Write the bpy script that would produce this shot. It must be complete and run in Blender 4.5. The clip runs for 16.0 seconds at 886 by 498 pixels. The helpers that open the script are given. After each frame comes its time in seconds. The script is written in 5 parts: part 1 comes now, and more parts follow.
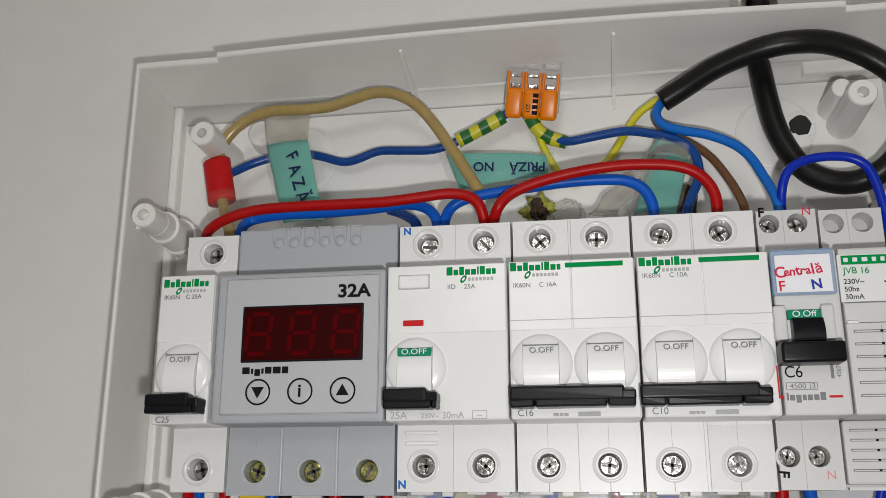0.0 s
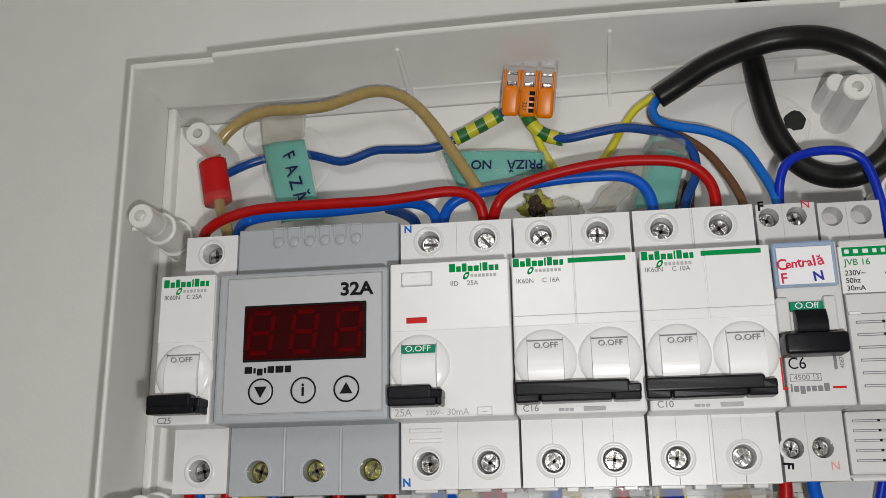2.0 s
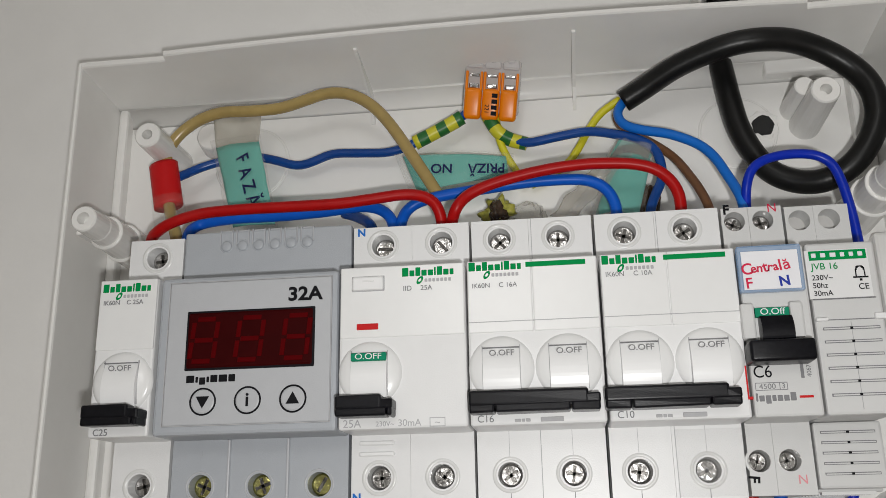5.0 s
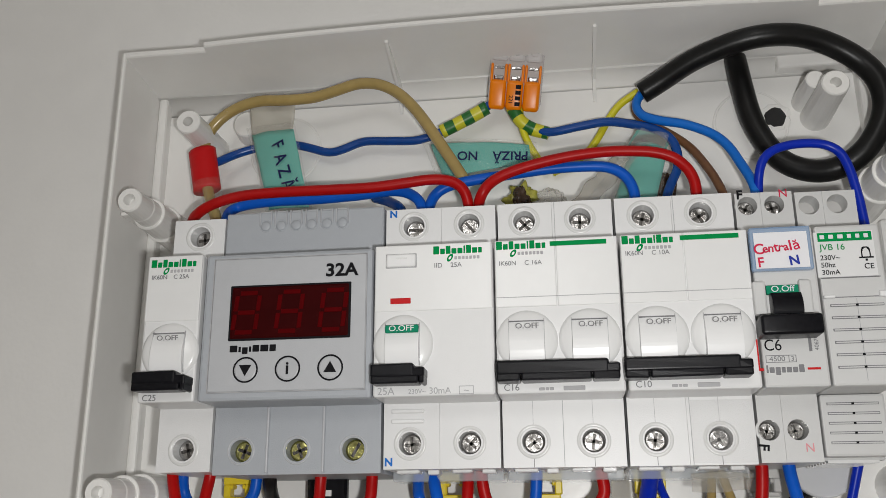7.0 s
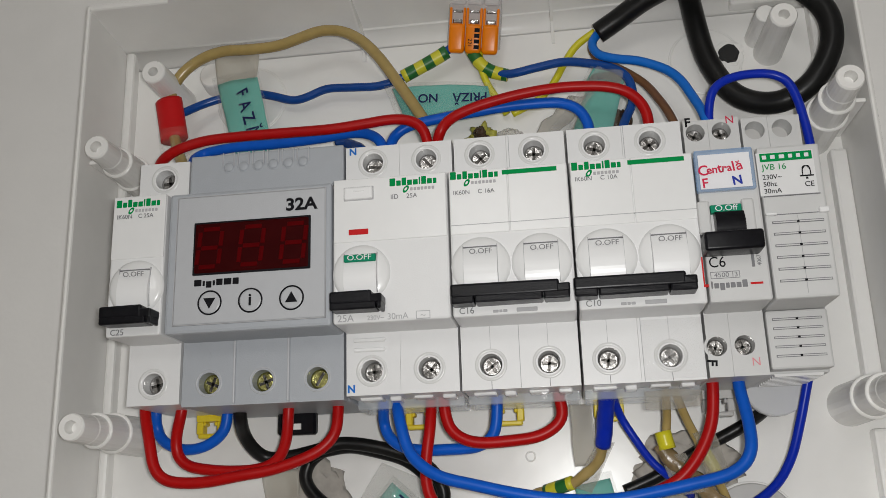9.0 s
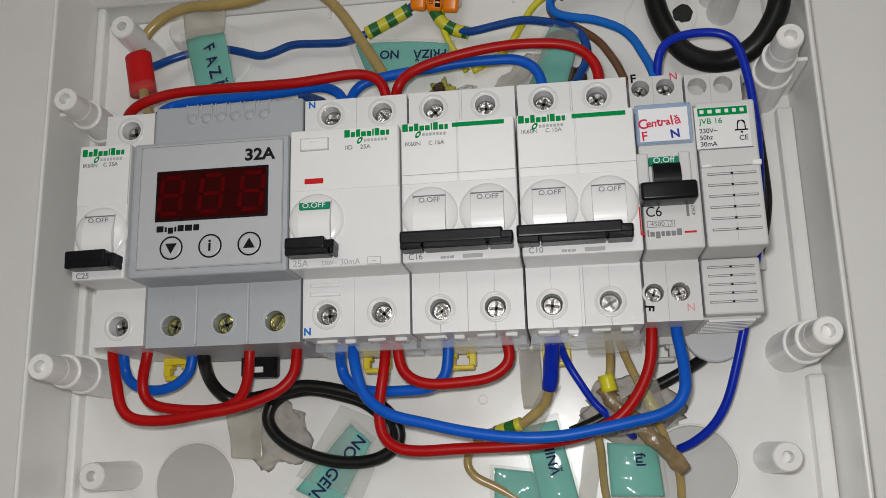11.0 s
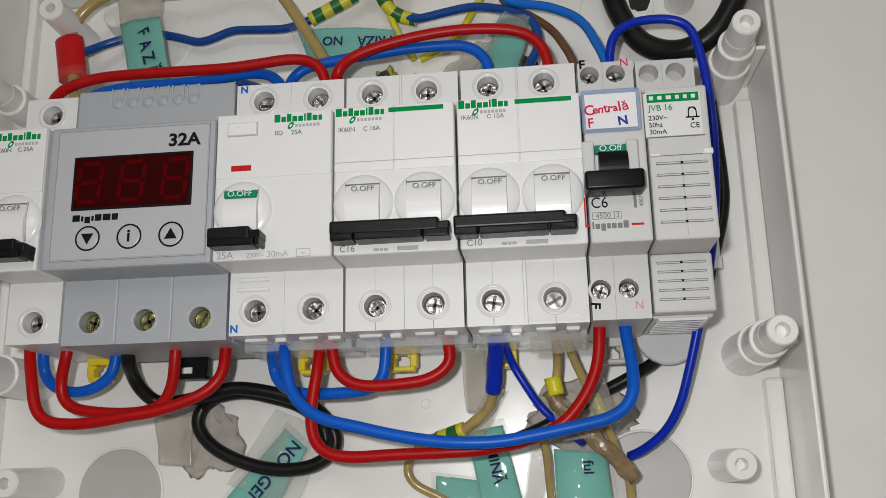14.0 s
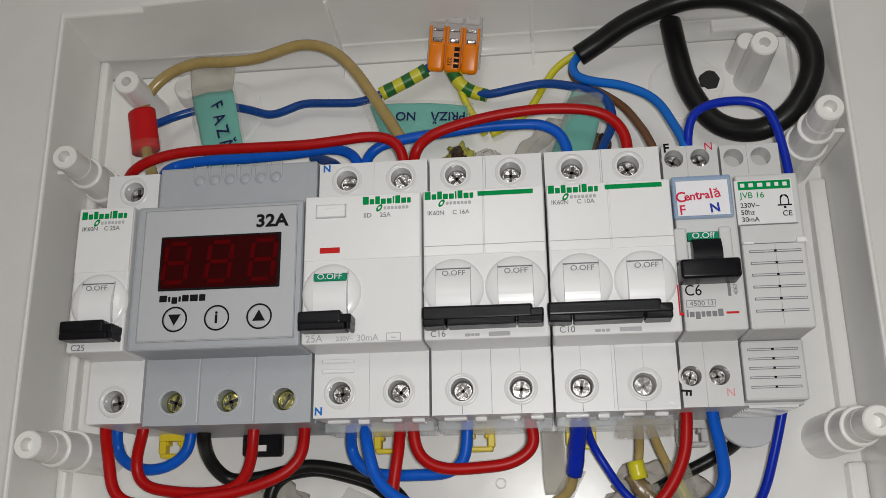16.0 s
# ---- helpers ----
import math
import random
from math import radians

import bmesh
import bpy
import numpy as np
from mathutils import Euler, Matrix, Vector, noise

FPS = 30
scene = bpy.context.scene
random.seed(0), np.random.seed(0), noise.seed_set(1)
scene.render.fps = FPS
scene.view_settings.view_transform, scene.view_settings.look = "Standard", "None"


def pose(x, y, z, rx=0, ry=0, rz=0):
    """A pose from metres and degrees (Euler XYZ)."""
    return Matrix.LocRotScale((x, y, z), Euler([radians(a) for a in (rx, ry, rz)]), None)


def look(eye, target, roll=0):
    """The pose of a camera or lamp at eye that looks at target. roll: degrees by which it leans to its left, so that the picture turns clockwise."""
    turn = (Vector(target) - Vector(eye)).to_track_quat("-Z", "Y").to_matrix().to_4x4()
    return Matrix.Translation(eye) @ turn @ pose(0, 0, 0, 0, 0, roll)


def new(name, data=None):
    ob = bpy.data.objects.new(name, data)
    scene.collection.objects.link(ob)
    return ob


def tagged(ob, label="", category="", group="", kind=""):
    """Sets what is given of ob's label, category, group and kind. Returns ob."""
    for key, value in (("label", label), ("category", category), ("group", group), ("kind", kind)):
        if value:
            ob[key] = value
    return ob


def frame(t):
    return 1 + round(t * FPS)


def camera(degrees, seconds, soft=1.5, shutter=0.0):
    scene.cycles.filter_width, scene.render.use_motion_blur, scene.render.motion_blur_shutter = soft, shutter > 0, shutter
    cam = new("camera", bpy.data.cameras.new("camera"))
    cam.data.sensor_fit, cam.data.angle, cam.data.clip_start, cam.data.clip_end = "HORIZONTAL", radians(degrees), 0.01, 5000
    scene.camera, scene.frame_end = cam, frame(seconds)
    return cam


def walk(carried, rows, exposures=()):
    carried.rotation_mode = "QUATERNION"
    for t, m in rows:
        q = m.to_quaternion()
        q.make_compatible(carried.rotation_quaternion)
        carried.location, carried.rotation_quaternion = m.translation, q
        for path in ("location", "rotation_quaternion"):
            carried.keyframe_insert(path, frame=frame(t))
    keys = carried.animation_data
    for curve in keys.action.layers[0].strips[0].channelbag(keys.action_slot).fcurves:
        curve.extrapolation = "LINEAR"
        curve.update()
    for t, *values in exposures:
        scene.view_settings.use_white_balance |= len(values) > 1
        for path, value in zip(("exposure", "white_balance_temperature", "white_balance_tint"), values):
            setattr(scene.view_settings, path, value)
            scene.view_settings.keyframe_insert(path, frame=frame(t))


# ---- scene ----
cam = camera(52.0, 16.0, soft=0.8)
PATH = [
    (0, (0.1308, -0.2542, -0.0425), (0.0506, 0.2214, 0.0894), -0.00),
    (0.5, (0.1315, -0.2539, -0.0425), (0.0545, 0.2217, 0.0911), -0.23),
    (1, (0.1286, -0.2528, -0.0437), (0.0540, 0.2233, 0.0895), -0.55),
    (1.5, (0.1271, -0.2541, -0.0439), (0.0546, 0.2222, 0.0900), -0.93),
    (2, (0.1250, -0.2542, -0.0447), (0.0543, 0.2222, 0.0898), -0.93),
    (2.5, (0.1264, -0.2504, -0.0465), (0.0618, 0.2267, 0.0885), -1.20),
    (3, (0.1259, -0.2498, -0.0445), (0.0659, 0.2280, 0.0900), -1.29),
    (3.5, (0.1261, -0.2504, -0.0422), (0.0673, 0.2256, 0.0991), -1.15),
    (4, (0.1314, -0.2497, -0.0434), (0.0721, 0.2240, 0.1050), -1.44),
    (4.5, (0.1317, -0.2417, -0.0467), (0.0732, 0.2329, 0.0993), -1.34),
    (4.7, (0.1313, -0.2401, -0.0460), (0.0727, 0.2349, 0.0988), -1.22),
    (6.8, (0.1303, -0.2567, -0.0532), (0.0638, 0.2176, 0.0905), -0.20),
    (7, (0.1268, -0.2552, -0.0561), (0.0619, 0.2192, 0.0881), -0.35),
    (7.5, (0.1284, -0.2519, -0.0589), (0.0622, 0.2217, 0.0868), -0.85),
    (8, (0.1308, -0.2532, -0.0605), (0.0627, 0.2209, 0.0833), -1.13),
    (8.5, (0.1348, -0.2552, -0.0689), (0.0669, 0.2198, 0.0720), -1.49),
    (9, (0.1387, -0.2565, -0.0734), (0.0755, 0.2208, 0.0614), -1.83),
    (9.5, (0.1453, -0.2632, -0.0806), (0.0899, 0.2156, 0.0524), -1.94),
    (9.7, (0.1450, -0.2642, -0.0802), (0.0874, 0.2154, 0.0488), -1.59),
    (11.8, (0.1576, -0.2653, -0.0832), (0.0938, 0.2168, 0.0331), -1.53),
    (12, (0.1573, -0.2655, -0.0820), (0.0931, 0.2163, 0.0351), -1.53),
    (12.5, (0.1590, -0.2617, -0.0825), (0.0972, 0.2197, 0.0378), -1.24),
    (13, (0.1653, -0.2580, -0.0817), (0.1087, 0.2237, 0.0399), -1.19),
    (13.5, (0.1650, -0.2554, -0.0827), (0.1122, 0.2263, 0.0406), -1.36),
    (14, (0.1649, -0.2457, -0.0841), (0.1131, 0.2362, 0.0390), -1.29),
    (14.5, (0.1632, -0.2387, -0.0817), (0.1092, 0.2433, 0.0395), -1.27),
    (15, (0.1571, -0.2442, -0.0730), (0.1034, 0.2362, 0.0548), -1.12),
    (15.5, (0.1493, -0.2575, -0.0624), (0.0970, 0.2200, 0.0763), -1.16),
    (16, (0.1402, -0.2515, -0.0711), (0.0884, 0.2244, 0.0730), -0.80),
]
walk(cam, [(t, look(eye, target, roll)) for t, eye, target, roll in PATH],
     [(0, 0.09), (4.7, 0.09), (7, 0.06), (8.5, -0.02), (9.7, -0.08), (11.8, -0.05), (13, -0.01), (14.5, 0.02), (15.5, -0.05), (16, -0.06)])

# ---- light: a phone torch beside the lens, and an added fill lamp in the room ----
world = bpy.data.worlds.new("world")
world.use_nodes = True
world.node_tree.nodes["Background"].inputs[0].default_value = (0.9, 0.95, 1.0, 1)
world.node_tree.nodes["Background"].inputs[1].default_value = 0.05
scene.world = world
scene.view_settings.exposure = 0.0


def lamp(name, kind, m, watts, size, colour):
    d = bpy.data.lights.new(name, kind)
    d.energy, d.color = watts, colour
    if kind == "AREA":
        d.shape, d.size = "DISK", size
    else:
        d.shadow_soft_size = size
    ob = new(name, d)
    ob.matrix_world = m
    return ob


lamp("torch_light", "POINT", pose(0.148, -0.264, -0.072), 1.85, 0.005, (1.0, 0.995, 0.98))
# unseen fill lamp hung in mid-room, added to even out the torch's falloff
lamp("fill_light", "POINT", pose(0.0, -1.9, 0.5), 10.0, 0.22, (1.0, 0.99, 0.97))


# ---- materials ----
def shader(name, colour, rough=0.5, metal=0.0, grain=0.06, scale=400.0, bump=0.0, bump_scale=900.0, coat=0.0, sss=0.0, spec=0.5):
    """Principled surface, with colour varied at a fine and a coarse scale, and fine relief."""
    m = bpy.data.materials.new(name)
    m.use_nodes = True
    n, l = m.node_tree.nodes, m.node_tree.links
    b = n["Principled BSDF"]
    b.inputs["Roughness"].default_value, b.inputs["Metallic"].default_value = rough, metal
    b.inputs["Specular IOR Level"].default_value = spec
    b.inputs["Coat Weight"].default_value = coat
    if sss:
        b.inputs["Subsurface Weight"].default_value = sss
        b.inputs["Subsurface Scale"].default_value = 0.002
    co = n.new("ShaderNodeTexCoord")
    fine, coarse = n.new("ShaderNodeTexNoise"), n.new("ShaderNodeTexNoise")
    fine.inputs["Scale"].default_value, coarse.inputs["Scale"].default_value = scale, scale / 12
    fine.inputs["Detail"].default_value = 4
    mid = n.new("ShaderNodeMath")
    mid.operation = "ADD"
    l.new(co.outputs["Object"], fine.inputs["Vector"])
    l.new(co.outputs["Object"], coarse.inputs["Vector"])
    l.new(fine.outputs["Fac"], mid.inputs[0])
    l.new(coarse.outputs["Fac"], mid.inputs[1])
    ramp = n.new("ShaderNodeMapRange")
    ramp.inputs["From Min"].default_value, ramp.inputs["From Max"].default_value = 0.6, 1.4
    l.new(mid.outputs[0], ramp.inputs["Value"])
    mix = n.new("ShaderNodeMix")
    mix.data_type = "RGBA"
    mix.inputs["A"].default_value = (*[c * (1 - grain) for c in colour], 1)
    mix.inputs["B"].default_value = (*[min(1, c * (1 + grain)) for c in colour], 1)
    l.new(ramp.outputs[0], mix.inputs["Factor"])
    l.new(mix.outputs["Result"], b.inputs["Base Color"])
    if bump:
        t = n.new("ShaderNodeTexNoise")
        t.inputs["Scale"].default_value = bump_scale
        t.inputs["Detail"].default_value = 3
        l.new(co.outputs["Object"], t.inputs["Vector"])
        u = n.new("ShaderNodeBump")
        u.inputs["Strength"].default_value, u.inputs["Distance"].default_value = bump, 0.0004
        l.new(t.outputs["Fac"], u.inputs["Height"])
        l.new(u.outputs["Normal"], b.inputs["Normal"])
    return m


def film(name, colour, clear, rough):
    """Thin clear plastic: mostly see-through, with gloss and a little haze."""
    m = bpy.data.materials.new(name)
    m.use_nodes = True
    n, l = m.node_tree.nodes, m.node_tree.links
    b = n["Principled BSDF"]
    b.inputs["Base Color"].default_value, b.inputs["Roughness"].default_value = (*colour, 1), rough
    t = n.new("ShaderNodeBsdfTransparent")
    mix = n.new("ShaderNodeMixShader")
    mix.inputs[0].default_value = clear
    co, w, u = n.new("ShaderNodeTexCoord"), n.new("ShaderNodeTexNoise"), n.new("ShaderNodeBump")
    w.inputs["Scale"].default_value = 90
    u.inputs["Strength"].default_value, u.inputs["Distance"].default_value = 0.7, 0.001
    l.new(co.outputs["Object"], w.inputs["Vector"])
    l.new(w.outputs["Fac"], u.inputs["Height"])
    l.new(u.outputs["Normal"], b.inputs["Normal"])
    l.new(b.outputs[0], mix.inputs[1])
    l.new(t.outputs[0], mix.inputs[2])
    l.new(mix.outputs[0], n["Material Output"].inputs["Surface"])
    return m


PAINT = shader("wall_paint", (0.85, 0.84, 0.82), 0.75, grain=0.03, scale=60, bump=0.25, bump_scale=500)
FLOOR = shader("floor_wood", (0.42, 0.34, 0.26), 0.5, grain=0.25, scale=20)
BOX = shader("box_plastic", (0.85, 0.84, 0.815), 0.27, grain=0.025, scale=120, bump=0.05, bump_scale=300)
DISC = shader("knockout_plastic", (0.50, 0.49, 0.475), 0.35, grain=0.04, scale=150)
WHITE = shader("breaker_plastic", (0.76, 0.76, 0.76), 0.33, grain=0.02, scale=200, bump=0.12, bump_scale=2600)
WHITE2 = shader("cover_plastic", (0.79, 0.79, 0.785), 0.22, grain=0.02, scale=200)
TOGGLE = shader("toggle_plastic", (0.82, 0.82, 0.82), 0.30, grain=0.015, scale=200)
PALE = shader("pale_grey_plastic", (0.61, 0.61, 0.605), 0.38, grain=0.025, scale=200, bump=0.12, bump_scale=2600)
COLLAR = shader("collar_plastic", (0.70, 0.70, 0.69), 0.25, grain=0.02, scale=200)
GREY = shader("grey_plastic", (0.40, 0.42, 0.45), 0.40, grain=0.03, scale=200, bump=0.18, bump_scale=2600)
PLATE = shader("grey_faceplate", (0.47, 0.48, 0.50), 0.36, grain=0.03, scale=300, bump=0.1, bump_scale=3000)
BLACK = shader("black_plastic", (0.006, 0.006, 0.008), 0.30, spec=0.20, grain=0.5, scale=900, bump=0.10, bump_scale=2800)
RUBBER = shader("black_sheath", (0.007, 0.007, 0.007), 0.36, spec=0.30, grain=0.45, scale=200, bump=0.18, bump_scale=500)
DARK = shader("dark_gap", (0.02, 0.02, 0.02), 0.8)
INK = shader("black_ink", (0.010, 0.010, 0.012), 0.6, spec=0.08)
INKGREY = shader("grey_ink", (0.22, 0.22, 0.23), 0.6, spec=0.08)
INKPALE = shader("pale_grey_ink", (0.45, 0.45, 0.46), 0.6, spec=0.08)
GREEN = shader("green_print", (0.0, 0.26, 0.065), 0.6, spec=0.08)
TEALTAG = shader("green_tag", (0.01, 0.24, 0.13), 0.6, spec=0.08)
REDTAG = shader("red_tag", (0.55, 0.006, 0.008), 0.4, spec=0.25)
PENRED = shader("red_pen", (0.62, 0.03, 0.08), 0.6, spec=0.08)
PENBLUE = shader("blue_pen", (0.03, 0.05, 0.35), 0.6, spec=0.08)
PRINTBLUE = shader("blue_print", (0.02, 0.16, 0.55), 0.6, spec=0.08)
PENDARK = shader("dark_pen", (0.02, 0.025, 0.09), 0.6, spec=0.08)
PENFAINT = shader("faint_red_pen", (0.75, 0.30, 0.33), 0.6, spec=0.08)
SCREEN = shader("red_window", (0.034, 0.0003, 0.0006), 0.5, spec=0.06, grain=0.2, scale=120)
SEGMENT = shader("unlit_segment", (0.085, 0.0006, 0.0015), 0.6, spec=0.04, grain=0.15, scale=200)
STEEL = shader("zinc_steel", (0.42, 0.41, 0.40), 0.20, metal=1.0, grain=0.3, scale=700, bump=1.0, bump_scale=380)
SLOT = shader("worn_shaded_slot", (0.10, 0.095, 0.09), 0.32, metal=1.0, grain=0.4, scale=1500, bump=0.8, bump_scale=900)
BRASS = shader("yellow_zinc", (0.46, 0.44, 0.17), 0.20, metal=1.0, grain=0.3, scale=700, bump=1.0, bump_scale=380)
RAIL = shader("galvanised_rail", (0.55, 0.56, 0.57), 0.35, metal=1.0, grain=0.15, scale=500)
RED = shader("red_insulation", (0.42, 0.004, 0.004), 0.36, spec=0.22, grain=0.10, scale=300, bump=0.06, bump_scale=500)
BLUE = shader("blue_insulation", (0.003, 0.10, 0.55), 0.36, spec=0.25, grain=0.10, scale=300, bump=0.06, bump_scale=500)
NAVY = shader("dark_blue_insulation", (0.002, 0.024, 0.42), 0.3, spec=0.3, grain=0.10, scale=300)
OLDBLUE = shader("old_blue_insulation", (0.006, 0.060, 0.28), 0.26, spec=0.4, grain=0.15, scale=300)
SKY = shader("light_blue_insulation", (0.006, 0.15, 0.60), 0.34, spec=0.35, grain=0.08, scale=300)
CREAM = shader("yellowed_insulation", (0.40, 0.29, 0.105), 0.20, grain=0.14, scale=260, bump=0.1, bump_scale=400)
YELLOW = shader("yellow_insulation", (0.66, 0.60, 0.02), 0.32, grain=0.08, scale=300)
BROWN = shader("brown_insulation", (0.17, 0.075, 0.03), 0.32, grain=0.12, scale=300)
CLIP = shader("yellow_latch", (0.80, 0.62, 0.03), 0.35, grain=0.05, scale=300)
ORANGE = shader("orange_lever", (0.85, 0.22, 0.0), 0.3, spec=0.3, grain=0.06, scale=300)
TEAL = shader("teal_paper", (0.115, 0.49, 0.42), 0.6, grain=0.05, scale=150)
PAPER = shader("white_paper", (0.80, 0.80, 0.83), 0.5, grain=0.02, scale=200)
PLASTER = shader("rough_plaster", (0.42, 0.39, 0.35), 0.9, grain=0.3, scale=260, bump=1.0, bump_scale=250)
GLUE = shader("old_tape_residue", (0.24, 0.17, 0.085), 0.25, grain=0.45, scale=350, bump=0.6, bump_scale=500)
OLDYELLOW = shader("grimy_yellow_insulation", (0.38, 0.36, 0.06), 0.3, grain=0.6, scale=700, bump=0.6, bump_scale=500)
DARKGLUE = shader("dark_brown_residue", (0.06, 0.035, 0.02), 0.25, grain=0.5, scale=350, bump=0.5, bump_scale=500)
TAPE = film("clear_tape", (0.62, 0.60, 0.53), 0.93, 0.08)
GLOSSTAPE = film("glossy_tape", (0.55, 0.52, 0.44), 0.74, 0.05)
GLAZE = film("thin_clear_tape", (0.80, 0.80, 0.80), 0.95, 0.05)
HAZE = film("hazy_sleeve", (0.62, 0.59, 0.51), 0.52, 0.16)
HAZEWHITE = film("milky_plastic", (0.78, 0.79, 0.81), 0.3, 0.15)
CLEAR = film("clear_plastic", (0.75, 0.80, 0.84), 0.68, 0.06)
BLUECLEAR = film("bluish_clear_plastic", (0.26, 0.44, 0.72), 0.55, 0.08)
CRYSTAL = film("crystal_housing", (0.74, 0.71, 0.70), 0.42, 0.06)
FROSTED = film("frosted_clear_plastic", (0.72, 0.69, 0.68), 0.22, 0.12)
CRUMPLED = film("crumpled_tape", (0.66, 0.66, 0.62), 0.84, 0.05)


def banded(name, a, b, scale):
    """Yellow sleeve with green bands across it."""
    m = shader(name, a, 0.4)
    n, l = m.node_tree.nodes, m.node_tree.links
    co = n.new("ShaderNodeUVMap")
    wave = n.new("ShaderNodeTexWave")
    wave.bands_direction = "X"
    wave.inputs["Scale"].default_value, wave.inputs["Distortion"].default_value = scale, 0.6
    l.new(co.outputs[0], wave.inputs["Vector"])
    ramp = n.new("ShaderNodeValToRGB")
    ramp.color_ramp.interpolation = "CONSTANT"
    ramp.color_ramp.elements[0].color, ramp.color_ramp.elements[1].color = (*a, 1), (*b, 1)
    ramp.color_ramp.elements[1].position = 0.5
    l.new(wave.outputs["Fac"], ramp.inputs[0])
    l.new(ramp.outputs[0], n["Principled BSDF"].inputs["Base Color"])
    return m


STRIPED = banded("green_yellow_sleeve", (0.62, 0.58, 0.03), (0.015, 0.14, 0.025), 1.5)


# ---- mesh helpers ----
def part(name, bm, material, parent=None, label="", smooth=False):
    me = bpy.data.meshes.new(name)
    bm.normal_update()
    bm.to_mesh(me)
    bm.free()
    me.materials.append(material)
    if smooth:
        for p in me.polygons:
            p.use_smooth = True
    ob = new(name, me)
    ob.parent = parent
    return tagged(ob, label)


def thing(name, label, category, group="", kind="", at=(0, 0, 0)):
    ob = new(name)
    ob.empty_display_size = 0.01
    ob.location = at
    return tagged(ob, label, category, group, kind)


def box(bm, x0, x1, y0, y1, z0, z1, bevel=0.0, seg=2):
    vs = bmesh.ops.create_cube(bm, size=1.0)["verts"]
    for v in vs:
        v.co = Vector(((x0 + x1) / 2 + v.co.x * (x1 - x0), (y0 + y1) / 2 + v.co.y * (y1 - y0), (z0 + z1) / 2 + v.co.z * (z1 - z0)))
    if bevel:
        es = list({e for v in vs for e in v.link_edges})
        bmesh.ops.bevel(bm, geom=es, offset=bevel, segments=seg, profile=0.5, affect="EDGES")
    return bm


def boxed(name, x0, x1, y0, y1, z0, z1, material, parent, bevel=0.0, label=""):
    return part(name, box(bmesh.new(), x0, x1, y0, y1, z0, z1, bevel), material, parent, label)


def rod(bm, x, z, profile, n=24):
    """A turned form along y: rows of (y, radius), capped at both ends."""
    rings = []
    for y, r in profile:
        rings.append([bm.verts.new((x + r * math.cos(2 * math.pi * k / n), y, z + r * math.sin(2 * math.pi * k / n))) for k in range(n)])
    for a, b in zip(rings, rings[1:]):
        for k in range(n):
            bm.faces.new((a[k], a[(k + 1) % n], b[(k + 1) % n], b[k]))
    bm.faces.new(rings[0][::-1])
    bm.faces.new(rings[-1])
    bmesh.ops.recalc_face_normals(bm, faces=bm.faces[:])
    return bm


def holed_plate(bm, x0, x1, y0, y1, z0, z1, holes, r):
    """A plate facing -y, cut into equal cells along x, each with one round hole of radius r at (x, z)."""
    cuts = [x0] + [(a[0] + b[0]) / 2 for a, b in zip(holes, holes[1:])] + [x1]
    for (cx, cz), a, b in zip(holes, cuts, cuts[1:]):
        corners = [math.atan2(z - cz, x - cx) % (2 * math.pi) for x in (a, b) for z in (z0, z1)]
        angles = sorted(corners + [2 * math.pi * k / 24 + 0.01 for k in range(24)])
        rows = []
        for g in angles:
            c, s = math.cos(g), math.sin(g)
            kx = ((b - cx) / c) if c > 1e-9 else ((a - cx) / c) if c < -1e-9 else 1e9
            kz = ((z1 - cz) / s) if s > 1e-9 else ((z0 - cz) / s) if s < -1e-9 else 1e9
            k = min(kx, kz)
            rows.append([bm.verts.new(p) for p in ((cx + k * c, y1, cz + k * s), (cx + k * c, y0, cz + k * s), (cx + r * c, y0, cz + r * s), (cx + r * c * 0.97, y1, cz + r * s * 0.97))])
        for p, q in zip(rows, rows[1:] + rows[:1]):
            for i in range(3):
                bm.faces.new((p[i], q[i], q[i + 1], p[i + 1]))
    bmesh.ops.recalc_face_normals(bm, faces=bm.faces[:])
    return bm


def ring(bm, x, y, z, r, t, n=28):
    """A thin raised round bead of radius r on a face towards -y."""
    rows = []
    for k in range(n):
        g = 2 * math.pi * k / n
        rows.append([bm.verts.new((x + (r + t * a) * math.cos(g), y - t * b, z + (r + t * a) * math.sin(g))) for a, b in ((1, -0.1), (0.5, 0.7), (-0.5, 0.7), (-1, -0.1))])
    for p, q in zip(rows, rows[1:] + rows[:1]):
        for i in range(3):
            bm.faces.new((p[i], q[i], q[i + 1], p[i + 1]))
    return bm


def glide(points, step=0.0012):
    """A smooth line through the points."""
    p = [Vector(q) for q in points]
    p = [p[0] * 2 - p[1]] + p + [p[-1] * 2 - p[-2]]
    out = []
    for a, b, c, d in zip(p, p[1:], p[2:], p[3:]):
        n = max(2, int((c - b).length / step))
        for k in range(n):
            t = k / n
            out.append(0.5 * ((2 * b) + (c - a) * t + (2 * a - 5 * b + 4 * c - d) * t * t + (3 * b - a - 3 * c + d) * t ** 3))
    for _ in range(3):
        out = [out[0]] + [(a + b * 2 + c) / 4 for a, b, c in zip(out, out[1:], out[2:])] + [out[-1]]
    return out + [p[-2]]


